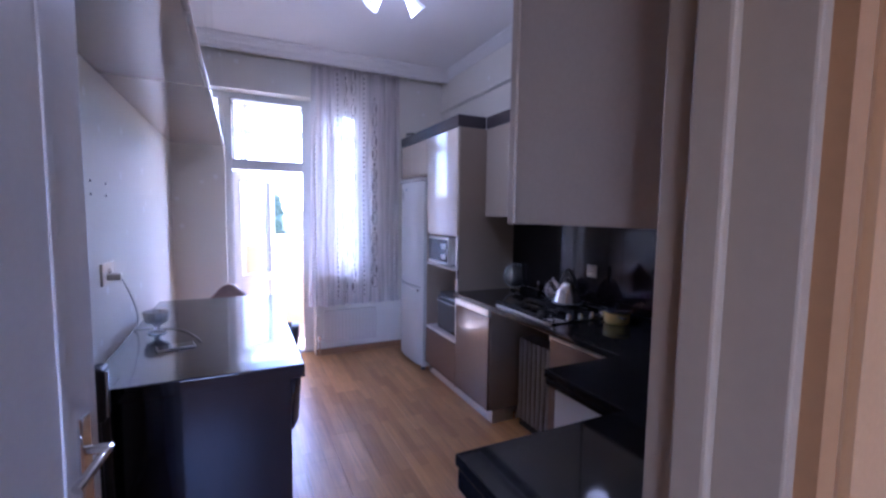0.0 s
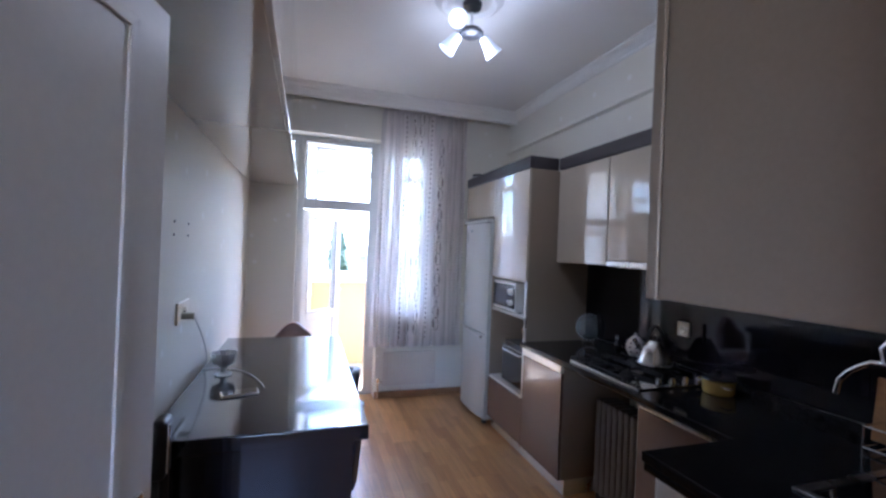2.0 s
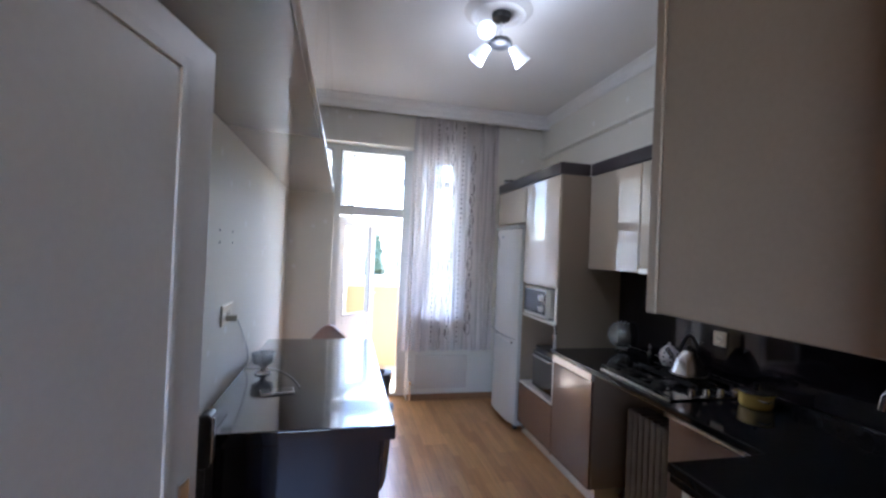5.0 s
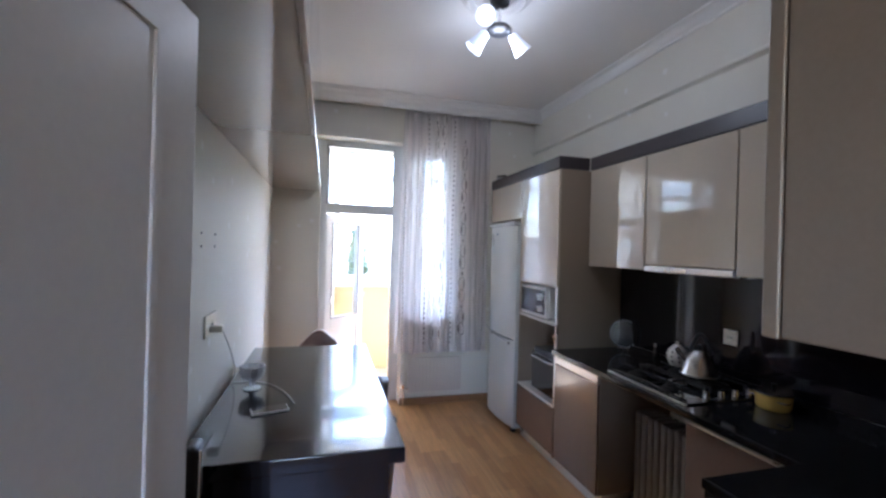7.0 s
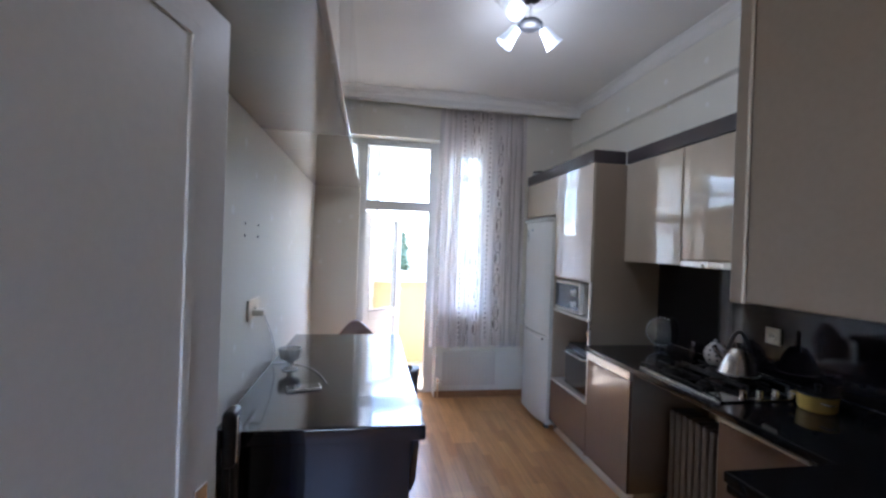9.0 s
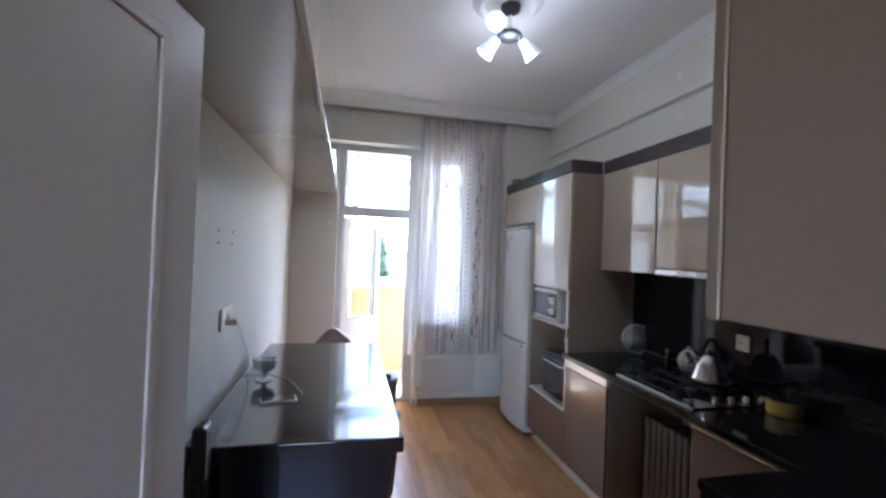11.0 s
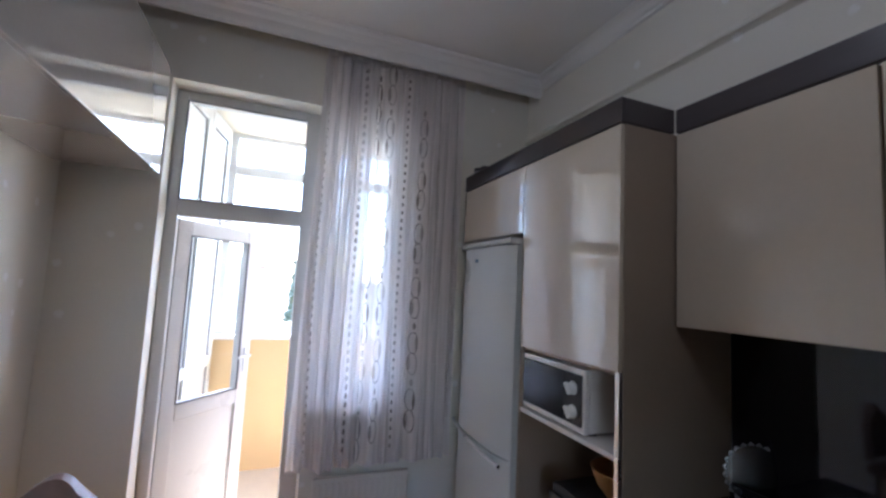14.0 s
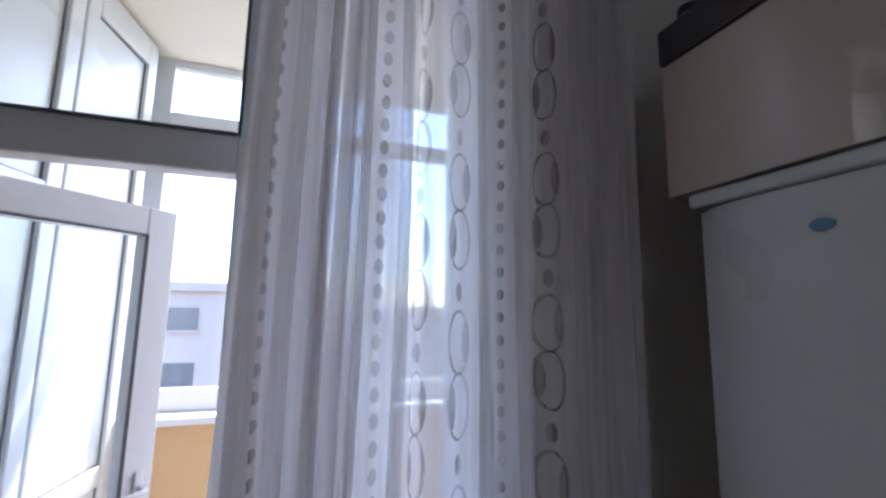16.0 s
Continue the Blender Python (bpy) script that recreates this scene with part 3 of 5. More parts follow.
def conifer(at, height):
    """A cypress: a tapered trunk, short limbs, and a narrow crown of many small clumps."""
    rng = random.Random(4)
    t = thing("tree", at, "dark green cypress in front of the far houses", "tree")
    x, y, z = at
    part("trunk", lathe(bmesh.new(), [(0.22, 0), (0.16, height * 0.4), (0.04, height * 0.95), (0, height * 0.96)], at, 10), M_SKIRT, t)
    b = bmesh.new()
    for k in range(420):
        f = rng.random() ** 0.8
        r = (1.35 * (1 - f) ** 0.7 + 0.08) * (0.5 + 0.5 * rng.random())
        a = rng.random() * 6.283
        c = Vector((x + r * math.cos(a), y + r * math.sin(a), z + height * (0.12 + 0.88 * f)))
        s_ = 0.16 + 0.22 * rng.random()
        m = Matrix.Translation(c) @ Euler((rng.random() * 6, rng.random() * 6, rng.random() * 6)).to_matrix().to_4x4() @ Matrix.Diagonal((s_, s_ * 0.6, s_ * 1.5, 1))
        bmesh.ops.create_icosphere(b, subdivisions=1, radius=1.0, matrix=m)
    part("crown", b, material("cypress_foliage", (0.05, 0.075, 0.04), 0.8, var=0.3, scale=3), t, smooth=False)


conifer((2.1, 28.5, -12.0), 14.6)


# ---- tall unit, fridge and wall cabinets ----
def front(name, parent, x, y0, y1, z0, z1, mat, th=0.02, gap=0.0015):
    """A rounded-edge door or drawer front facing the room (towards -x)."""
    return part(name, B(x, x + th, y0 + gap, y1 - gap, z0 + gap, z1 - gap, 0.003), mat, parent)


TY0, TY1, TX = 3.105, 3.735, 1.795
tall = thing("tall_cabinet", (2.07, 3.42, 0), "tall taupe kitchen unit with gloss cream door and open niches", "cabinet")
bm = bmesh.new()
box(bm, TX + 0.02, XR - 0.003, TY0, TY0 + 0.02, 0.1, 2.24, 0.001)
box(bm, TX + 0.02, XR - 0.003, TY1 - 0.02, TY1, 0.1, 2.24, 0.001)
box(bm, TX + 0.022, XR - 0.003, TY0 + 0.02, TY1 - 0.02, 2.22, 2.24)
box(bm, TX + 0.022, XR - 0.003, TY0 + 0.02, TY1 - 0.02, 1.345, 1.363)
box(bm, XR - 0.012, XR - 0.003, TY0 + 0.02, TY1 - 0.02, 0.1, 2.22)
part("body", bm, M_CARCASS, tall, smooth=False)
part("edge_strip", B(TX + 0.005, TX + 0.02, TY0, TY0 + 0.02, 0.46, 1.36, 0.002), M_ALU, tall)
part("edge_strip", B(TX + 0.005, TX + 0.02, TY1 - 0.02, TY1, 0.46, 1.36, 0.002), M_CARCASS, tall)
part("shelf", B(TX + 0.004, XR - 0.012, TY0 + 0.02, TY1 - 0.02, 1.065, 1.085, 0.002), M_SHELF, tall)
part("shelf", B(TX + 0.004, XR - 0.012, TY0 + 0.02, TY1 - 0.02, 0.455, 0.475, 0.002), M_SHELF, tall)
front("door", tall, TX, TY0, TY1, 1.36, 2.24, M_CREAM)
front("drawer_front", tall, TX, TY0, TY1, 0.1, 0.452, M_BROWN)
part("plinth", B(TX + 0.05, XR - 0.01, TY0, TY1, 0.0, 0.1), M_ALU, tall)

FY0, FY1 = 3.745, 4.335
fb = thing("bridge_cabinet", (2.07, 4.04, 1.905), "gloss cream wall cabinet over the fridge", "cabinet")
part("body", B(TX + 0.02, XR - 0.003, TY1 + 0.002, 4.44, 1.905, 2.24, 0.001), M_CARCASS, fb)
front("door", fb, TX, TY1 + 0.002, 4.44, 1.905, 2.24, M_CREAM)

fr = thing("fridge", (2.03, 4.04, 0), "silver-white fridge freezer with two doors", "fridge")
part("body", B(1.775, XR - 0.04, FY0 + 0.005, FY1 - 0.005, 0.04, 1.88, 0.006), M_FRIDGE, fr)


def fridge_door(z0, z1):
    """A door bowed slightly outwards, with rounded long edges."""
    b = bmesh.new()
    n = 14
    prof = []
    for k in range(n + 1):
        u = -1 + 2 * k / n
        prof.append((1.725 + 0.035 * abs(u) ** 6 + 0.012 * u * u, (FY0 + FY1) / 2 + u * (FY1 - FY0) / 2))
    ring = prof + [(1.772, FY1), (1.772, FY0)]
    lo = [b.verts.new((x, y, z0)) for x, y in ring]
    hi = [b.verts.new((x, y, z1)) for x, y in ring]
    for k in range(len(ring)):
        b.faces.new((lo[k], lo[(k + 1) % len(ring)], hi[(k + 1) % len(ring)], hi[k]))
    b.faces.new(lo)
    b.faces.new(hi)
    bmesh.ops.recalc_face_normals(b, faces=b.faces)
    return b


dup = part("upper_door", fridge_door(0.835, 1.845), M_FRIDGE, fr)
part("lower_door", fridge_door(0.06, 0.822), M_FRIDGE, fr)
part("top_trim", B(1.735, 1.80, FY0, FY1, 1.852, 1.882, 0.008), M_FRIDGE, fr)
part("lid_line", B(1.74, 1.79, FY0 + 0.003, FY1 - 0.003, 1.845, 1.85), M_GASKET, fr)
b = bmesh.new()
lathe(b, [(0, 0), (0.018, 0), (0.018, 0.003), (0, 0.004)], (0, 0, 0), 20)
bmesh.ops.scale(b, vec=(1, 0.55, 1), verts=b.verts)
bmesh.ops.transform(b, matrix=pose(1.725, 4.09, 1.775, 90, 0, -90), verts=b.verts)
part("badge", b, material("badge_blue", (0.10, 0.20, 0.30), 0.3, 0.5), dup, "small blue oval badge")
b = bmesh.new()
tube(b, arc((1.722, FY1 - 0.02, 0.86), (1.722, FY0 + 0.02, 0.80), (-0.012, 0, -0.012)), 0.009)
part("handle_groove", b, M_ALU, fr, "grey curved grip between the doors")
part("foot", B(1.78, 1.82, FY0 + 0.03, FY0 + 0.07, 0, 0.045, 0.004), M_PLASTIC, fr)
part("foot", B(1.78, 1.82, FY1 - 0.07, FY1 - 0.03, 0, 0.045, 0.004), M_PLASTIC, fr)

# wall cabinets on the right wall
UX = 2.055
for y0, y1, lab in ((2.52, 3.10, "gloss cream wall cabinet beside the tall unit"), (1.905, 2.515, "gloss cream cooker hood cabinet with a pull-out visor"), (1.30, 1.90, "gloss cream wall cabinet over the worktop"), (0.73, 1.295, "gloss cream corner wall cabinet")):
    hood = "hood" in lab
    c = thing("hood_cabinet" if hood else "wall_cabinet", (2.2, (y0 + y1) / 2, 1.52), lab, "cabinet", "wall cabinets along the side wall")
    part("body", B(UX + 0.02, XR - 0.003, y0, y1, 1.522, 2.24, 0.001), M_CARCASS, c)
    front("door", c, UX, y0, y1, 1.555 if hood else 1.52, 2.24, M_CREAM)
    if hood:
        part("visor", B(UX - 0.006, UX + 0.03, y0 + 0.004, y1 - 0.004, 1.517, 1.55, 0.004), M_ALU, c, "brushed aluminium hood visor")
        part("filter", B(UX + 0.05, XR - 0.05, y0 + 0.03, y1 - 0.03, 1.512, 1.521, 0.002), M_ALU, c)
# crown strip along all the wall units
def crown(x0, x1, y0, y1, name="cornice_strip"):
    return tagged(solid(name, B(x0, x1, y0, y1, 2.243, 2.335, 0.003), M_DARK), "dark wenge cornice strip on top of the cabinets", "cornice")


crown(TX - 0.005, TX + 0.02, TY0 - 0.005, 4.44)
crown(TX + 0.02, UX - 0.007, TY0 - 0.005, TY0 + 0.02)
crown(UX - 0.005, UX + 0.02, 0.73, TY0 - 0.007)

# near cabinet: its end panel faces the doorway
nc = thing("wall_cabinet", (1.3, 0.5, 1.52), "taupe wall cabinet above the sink, end panel to the doorway", "cabinet")
part("body", B(0.676, XR - 0.003, YD + 0.004, 0.668, 1.522, 2.24), M_CARCASS, nc)
part("end_panel", B(0.656, 0.674, YD + 0.004, 0.6675, 1.522, 2.24, 0.002), M_CARCASS, nc)
for x0, x1 in ((0.654, 1.23), (1.233, 1.79)):
    part("door", B(x0, x1, 0.67, 0.69, 1.52, 2.24, 0.003), M_CARCASS, nc)
tagged(solid("cornice_strip", B(0.65, UX - 0.01, 0.672, 0.697, 2.243, 2.335, 0.003), M_DARK), "dark wenge cornice strip above the sink cabinet", "cornice")

# left wall cabinets, high up, with a mirror-like gloss underside
for y0, y1 in ((0.96, 1.58), (1.5805, 2.20), (2.2005, 2.79), (2.7905, 4.55)):
    c = thing("wall_cabinet", (-0.15, (y0 + y1) / 2, 2.15), "high gloss taupe wall cabinet with a glossy underside", "cabinet", "high cabinets over the table")
    part("body", B(XL + 0.002, 0.058, y0, y1, 2.153, 2.71, 0.001), M_CARCASS, c)
    part("underside", B(XL + 0.002, 0.058, y0, y1, 2.145, 2.152), M_UNDER, c)
    part("door", B(0.06, 0.08, y0 + 0.0015, y1 - 0.0015, 2.14, 2.715, 0.003), M_UNDER, c)

# ---- base units, worktop, splashback ----
bu = thing("base_cabinet", (2.07, 2.85, 0), "gloss brown base cabinet with an aluminium rail", "cabinet", "base cabinets")
part("body", B(TX + 0.02, XR - 0.003, 2.585, TY0 - 0.002, 0.1, 0.86, 0.001), M_CARCASS, bu)
front("door", bu, TX, 2.585, TY0 - 0.002, 0.1, 0.80, M_BROWN)
part("rail", B(TX - 0.004, TX + 0.02, 2.585, TY0 - 0.002, 0.803, 0.855, 0.003), M_ALU, bu, "aluminium grip rail")
part("plinth", B(TX + 0.05, XR - 0.01, 2.585, TY0 - 0.002, 0, 0.1), M_ALU, bu)
bu2 = thing("base_cabinet", (2.07, 1.65, 0), "gloss brown base cabinet beside the open bay", "cabinet", "base cabinets")
part("body", B(TX + 0.02, XR - 0.003, 1.42, 1.915, 0.1, 0.86, 0.001), M_CARCASS, bu2)
front("door", bu2, TX, 1.42, 1.915, 0.1, 0.83, M_BROWN)
part("rail", B(TX - 0.006, TX + 0.02, 1.42, 1.915, 0.833, 0.848, 0.003), M_ALU, bu2, "aluminium grip rail")
part("plinth", B(TX + 0.05, XR - 0.01, 1.42, 1.915, 0, 0.1), M_CARCASS, bu2)
wm = thing("washing_machine", (1.85, 1.1, 0), "white washing machine under the corner worktop", "washing machine")
part("body", B(1.375, 1.93, 0.80, 1.375, 0.02, 0.83, 0.01), M_WHITE, wm)
part("plinth", B(1.40, 1.90, 0.83, 1.35, 0.0, 0.02), M_PLASTIC, wm)
sb = thing("base_cabinet", (1.05, 0.65, 0), "taupe base cabinet below the sink worktop", "cabinet", "base cabinets")
part("body", B(0.745, 1.36, YD + 0.004, 0.945, 0.1, 0.84, 0.001), M_CARCASS, sb)
part("door", B(0.747, 1.05, 0.946, 0.965, 0.1, 0.84, 0.003), M_BROWN, sb)
part("door", B(1.053, 1.358, 0.946, 0.965, 0.1, 0.84, 0.003), M_BROWN, sb)
part("plinth", B(0.76, 1.36, YD + 0.004, 0.91, 0, 0.1), M_CARCASS, sb)


def slab(bm, pts, z0, z1, bevel):
    lo = [bm.verts.new((x, y, z0)) for x, y in pts]
    f = bm.faces.new(lo)
    up = bmesh.ops.extrude_face_region(bm, geom=[f])["geom"]
    vs = [g for g in up if isinstance(g, bmesh.types.BMVert)]
    bmesh.ops.translate(bm, vec=(0, 0, z1 - z0), verts=vs)
    bmesh.ops.recalc_face_normals(bm, faces=bm.faces)
    es = [e for e in bm.edges if abs(e.verts[0].co.z - e.verts[1].co.z) < 1e-6]
    bmesh.ops.bevel(bm, geom=es, offset=bevel, segments=3, affect="EDGES", profile=0.5)
    return bm


wt = thing("worktop", (1.6, 1.2, 0.86), "black polished granite worktop running round the corner", "worktop")
part("slab", slab(bmesh.new(), [(1.765, TY0 - 0.003), (1.765, 1.395), (1.335, 1.395), (1.335, 0.985), (0.708, 0.985), (0.708, YD + 0.004), (XR - 0.004, YD + 0.004), (XR - 0.004, TY0 - 0.003)], 0.862, 0.90, 0.006), M_GRANITE, wt)
bm = bmesh.new()
box(bm, 0.712, 0.742, YD + 0.006, 0.980, 0.80, 0.861, 0.005)
box(bm, 0.742, 1.34, 0.950, 0.981, 0.842, 0.861, 0.005)
box(bm, 1.339, 1.372, 0.987, 1.391, 0.832, 0.861, 0.005)
part("apron", bm, M_GRANITE, wt)
part("upstand", B(XR - 0.022, XR - 0.008, 0.35, TY0 - 0.004, 0.901, 0.945, 0.002), M_GRANITE, wt)
sp = thing("splashback", (XR - 0.003, 1.8, 0.945), "black glossy glass splashback panels behind the hob", "splashback")
for y0, y1 in ((0.40, 1.28), (1.281, 1.92), (1.921, 2.53), (2.531, TY0 - 0.003)):
    part("glass_panel", B(XR - 0.006, XR - 0.001, y0, y1, 0.945, 1.52, 0.0008), M_SPLASH, sp)
sp = thing("splashback", (1.5, YD + 0.002, 0.945), "black glossy glass splashback panels behind the sink", "splashback")
for x0, x1 in ((0.72, 1.50), (1.501, XR - 0.008)):
    part("glass_panel", B(x0, x1, YD + 0.0005, YD + 0.0035, 0.945, 1.52, 0.0008), M_SPLASH, sp)

# ---- table ----
tb = thing("bar_table", (0.05, 2.46, 0), "long black lacquered high table against the wall", "table")
part("tabletop", B(-0.285, 0.415, 1.69, 3.235, 0.898, 0.952, 0.006), M_BLACK, tb)
part("end_panel", B(-0.26, 0.365, 1.715, 1.745, 0, 0.898, 0.003), M_BLACK, tb)
part("end_panel", B(-0.26, 0.365, 3.18, 3.21, 0, 0.898, 0.003), M_BLACK, tb)
part("apron", B(0.345, 0.372, 1.745, 3.18, 0.80, 0.898, 0.003), M_BLACK, tb)
part("modesty_panel", B(-0.20, -0.18, 1.745, 3.18, 0.15, 0.898), M_BLACK, tb)


# ---- curtain ----
CX0, CX1, CZ0, CZ1 = 0.80, 1.80, 0.555, 3.0


def pleat(p):
    """One period of a gathered fold: a rounded crest and a tight valley."""
    return 1.0 - 2.0 * abs(math.sin(p)) ** 0.7


def drape(x, z):
    """Depth of the voile: uneven gathered folds that open out towards the hem."""
    f = (CZ1 - z) / (CZ1 - CZ0)
    a = 0.012 + 0.016 * f
    sway = 0.35 * math.sin(1.3 * z + 5 * x) + 0.6 * math.sin(4.1 * x)
    pinch = 0.030 * math.exp(-((x - 1.05) / 0.07) ** 2) * math.sin(105 * x + 0.6 * math.sin(1.5 * z))
    wide = pleat(21 * x + sway) + 0.6 * math.sin(23 * x - 0.5 + 0.3 * z)
    tight = 0.55 * math.sin(67 * x + 1.3 + 0.4 * z) + 0.3 * math.sin(118 * x + 0.8 * z) * (1 - 0.6 * f)
    return 4.545 + pinch + a * (wide + tight)


def drape_x(u, z):
    """The cloth gathers at the top left and hangs a little wider below."""
    f = (CZ1 - z) / (CZ1 - CZ0)
    return CX0 + (0.08 - 0.06 * f) * (1 - u) + u * (CX1 - CX0)


cu = thing("curtain", (1.3, 4.54, CZ0), "sheer lilac-grey voile curtain with embroidered chains", "curtain")
bm = bmesh.new()
NU, NZ = 260, 40
grid = []
for j in range(NZ + 1):
    z = CZ0 + (CZ1 - CZ0) * j / NZ
    row = []
    for i in range(NU + 1):
        x = drape_x(i / NU, z)
        row.append(bm.verts.new((x, drape(x, z), z + 0.006 * math.sin(30 * x) * (1 - j / NZ))))
    grid.append(row)
for j in range(NZ):
    for i in range(NU):
        bm.faces.new((grid[j][i], grid[j][i + 1], grid[j + 1][i + 1], grid[j + 1][i]))
part("cloth", bm, M_SHEER, cu)
# gathered cloth doubles up behind, but for one thin stretch
for u0, u1, nm in ((0.0, 0.335, "doubled_fold"), (0.50, 1.0, "doubled_fold")):
    bm = bmesh.new()
    rows = []
    for j in range(25):
        z = CZ0 + 0.01 + (CZ1 - CZ0 - 0.02) * j / 24
        rows.append([])
        for i in range(121):
            x = drape_x(u0 + (u1 - u0) * i / 120, z)
            rows[-1].append(bm.verts.new((x, 4.585 + 0.012 * math.sin(58 * x + 0.7 * z) + 0.009 * math.sin(91 * x + 2), z)))
    for j in range(24):
        for i in range(120):
            bm.faces.new((rows[j][i], rows[j][i + 1], rows[j + 1][i + 1], rows[j + 1][i]))
    part(nm, bm, M_SHEER2, cu)
# single gathered pleats standing proud of the cloth
for cx, w, dep in ((0.895, 0.020, 0.018), (0.955, 0.018, 0.018), (1.012, 0.014, 0.030), (1.045, 0.016, 0.034), (1.083, 0.012, 0.028), (1.165, 0.016, 0.022), (1.355, 0.015, 0.018), (1.455, 0.020, 0.022), (1.60, 0.018, 0.024), (1.67, 0.014, 0.020), (1.735, 0.018, 0.022)):
    bm = bmesh.new()
    rows = []
    for j in range(25):
        z = CZ0 + 0.004 + (CZ1 - CZ0 - 0.008) * j / 24
        f = 1 - j / 24
        c = cx + 0.010 * math.sin(1.9 * z + 9 * cx) - 0.03 * f * (1.3 - cx)
        rows.append([])
        for i in range(9):
            a = math.pi * i / 8
            x = c - w * (0.75 + 0.45 * f) * math.cos(a)
            rows[-1].append(bm.verts.new((x, drape(x, z) - 0.003 - dep * (0.6 + 0.5 * f) * math.sin(a), z)))
    for j in range(24):
        for i in range(8):
            bm.faces.new((rows[j][i], rows[j][i + 1], rows[j + 1][i + 1], rows[j + 1][i]))
    part("pleat", bm, M_SHEER2, cu)
part("hem", tube(bmesh.new(), [(drape_x(i / 120, CZ0), drape(drape_x(i / 120, CZ0), CZ0), CZ0 + 0.004) for i in range(121)], 0.004, 6), M_SHEER, cu)
part("track", B(XL + 0.05, XR - 0.05, 4.51, 4.57, 3.085, 3.115, 0.003), M_WHITE, cu, "white ceiling curtain track")
part("heading", B(CX0 + 0.08, CX1, 4.535, 4.55, 2.995, 3.09, 0.003), M_SHEER, cu)


def ring(bm, cx, cz, rx, rz, w, off, tilt=0.0):
    """A flat woven oval loop lying on the cloth."""
    n, rows = 18, []
    for k in range(n):
        a = 2 * math.pi * k / n
        pr = []
        for s in (0, 1):
            px = cx + (rx - s * w) * math.cos(a)
            pz = cz + (rz - s * w) * math.sin(a)
            pr.append(bm.verts.new((px, drape(px, pz) - off, pz)))
        rows.append(pr)
    for k in range(n):
        a, b = rows[k], rows[(k + 1) % n]
        bm.faces.new((a[0], b[0], b[1], a[1]))


def patch(bm, cx, cz, rx, rz, off, n=8):
    vs = []
    for k in range(n):
        px, pz = cx + rx * math.cos(2 * math.pi * (k + 0.5) / n), cz + rz * math.sin(2 * math.pi * (k + 0.5) / n)
        vs.append(bm.verts.new((px, drape(px, pz) - off, pz)))
    bm.faces.new(vs)


bm = bmesh.new()
for cx in (0.905, 1.125, 1.405):
    z = 0.65
    while z < 2.97:
        patch(bm, cx + 0.004 * math.sin(3 * z), z, 0.0105 if 1 < cx < 1.2 else 0.0075, 0.017 if 1 < cx < 1.2 else 0.013, 0.004)
        z += 0.051
part("dot_chain", bm, M_EMBROID, cu, "columns of small woven dots")["kind"] = "stuff"
bm = bmesh.new()
for cx, ph, sx in ((1.215, 0.0, 0.017), (1.29, 0.13, 0.029), (1.52, 0.17, 0.024)):
    z = 0.62 + ph
    while z < 2.85:
        for dz, lean in ((0.0, -1), (0.128, 1)):
            ring(bm, cx, z + dz, sx, 0.068, 0.0065, 0.004)
            patch(bm, cx + lean * sx * 0.55, z + dz, sx * 0.30, 0.044, 0.005)
        patch(bm, cx, z + 0.232, 0.0075, 0.022, 0.004)
        z += 0.345
part("loop_chain", bm, M_EMBROID, cu, "columns of woven double loops")["kind"] = "stuff"

# ---- radiator under the window ----
rd = thing("radiator", (1.26, 4.58, 0.15), "white steel panel radiator under the window", "radiator")
part("panel", B(0.975, 1.54, 4.535, 4.56, 0.15, 0.50, 0.006), M_RADIATOR, rd)
for k in range(15):
    x = 1.0 + k * 0.037
    part("rib", B(x, x + 0.018, 4.527, 4.534, 0.18, 0.47, 0.003), M_RADIATOR, rd)
part("bracket", B(1.2, 1.3, 4.56, YF, 0.30, 0.36), M_WHITE, rd)
bm = bmesh.new()
tube(bm, [(0.985, 4.55, 0.19), (0.93, 4.55, 0.19), (0.93, 4.55, 0.02)], 0.009)
lathe(bm, [(0, 0), (0.016, 0), (0.018, 0.04), (0, 0.042)], (0.93, 4.55, 0.19), 14)
part("valve", bm, M_CHROME, rd, "chrome radiator valve")


# ---- ceiling lamp ----
lm = thing("ceiling_lamp", (LX, LY, ZC), "dark metal ceiling lamp with three white spot shades", "lamp")
rose = thing("ceiling_rose", (LX - 0.02, LY, ZC), "white round plaster ceiling rose", "ceiling rose", kind="structure")
part("disc", lathe(bmesh.new(), [(0, -0.012), (0.14, -0.012), (0.15, -0.03), (0.17, -0.034), (0.185, -0.022), (0.20, -0.018), (0.215, 0)], (LX - 0.02, LY, ZC), 48), M_CEIL, rose)
part("base", lathe(bmesh.new(), [(0, -0.055), (0.03, -0.055), (0.055, -0.045), (0.06, -0.014), (0, -0.012)], (LX, LY, ZC)), M_PLASTIC, lm)
part("stem", tube(bmesh.new(), [(LX, LY, ZC - 0.05), (LX, LY, ZC - 0.185)], 0.010), M_CHROME, lm)
part("hub", lathe(bmesh.new(), [(0, -0.02), (0.06, -0.018), (0.075, 0), (0.06, 0.018), (0, 0.02)], (LX, LY, ZC - 0.195)), M_PLASTIC, lm)


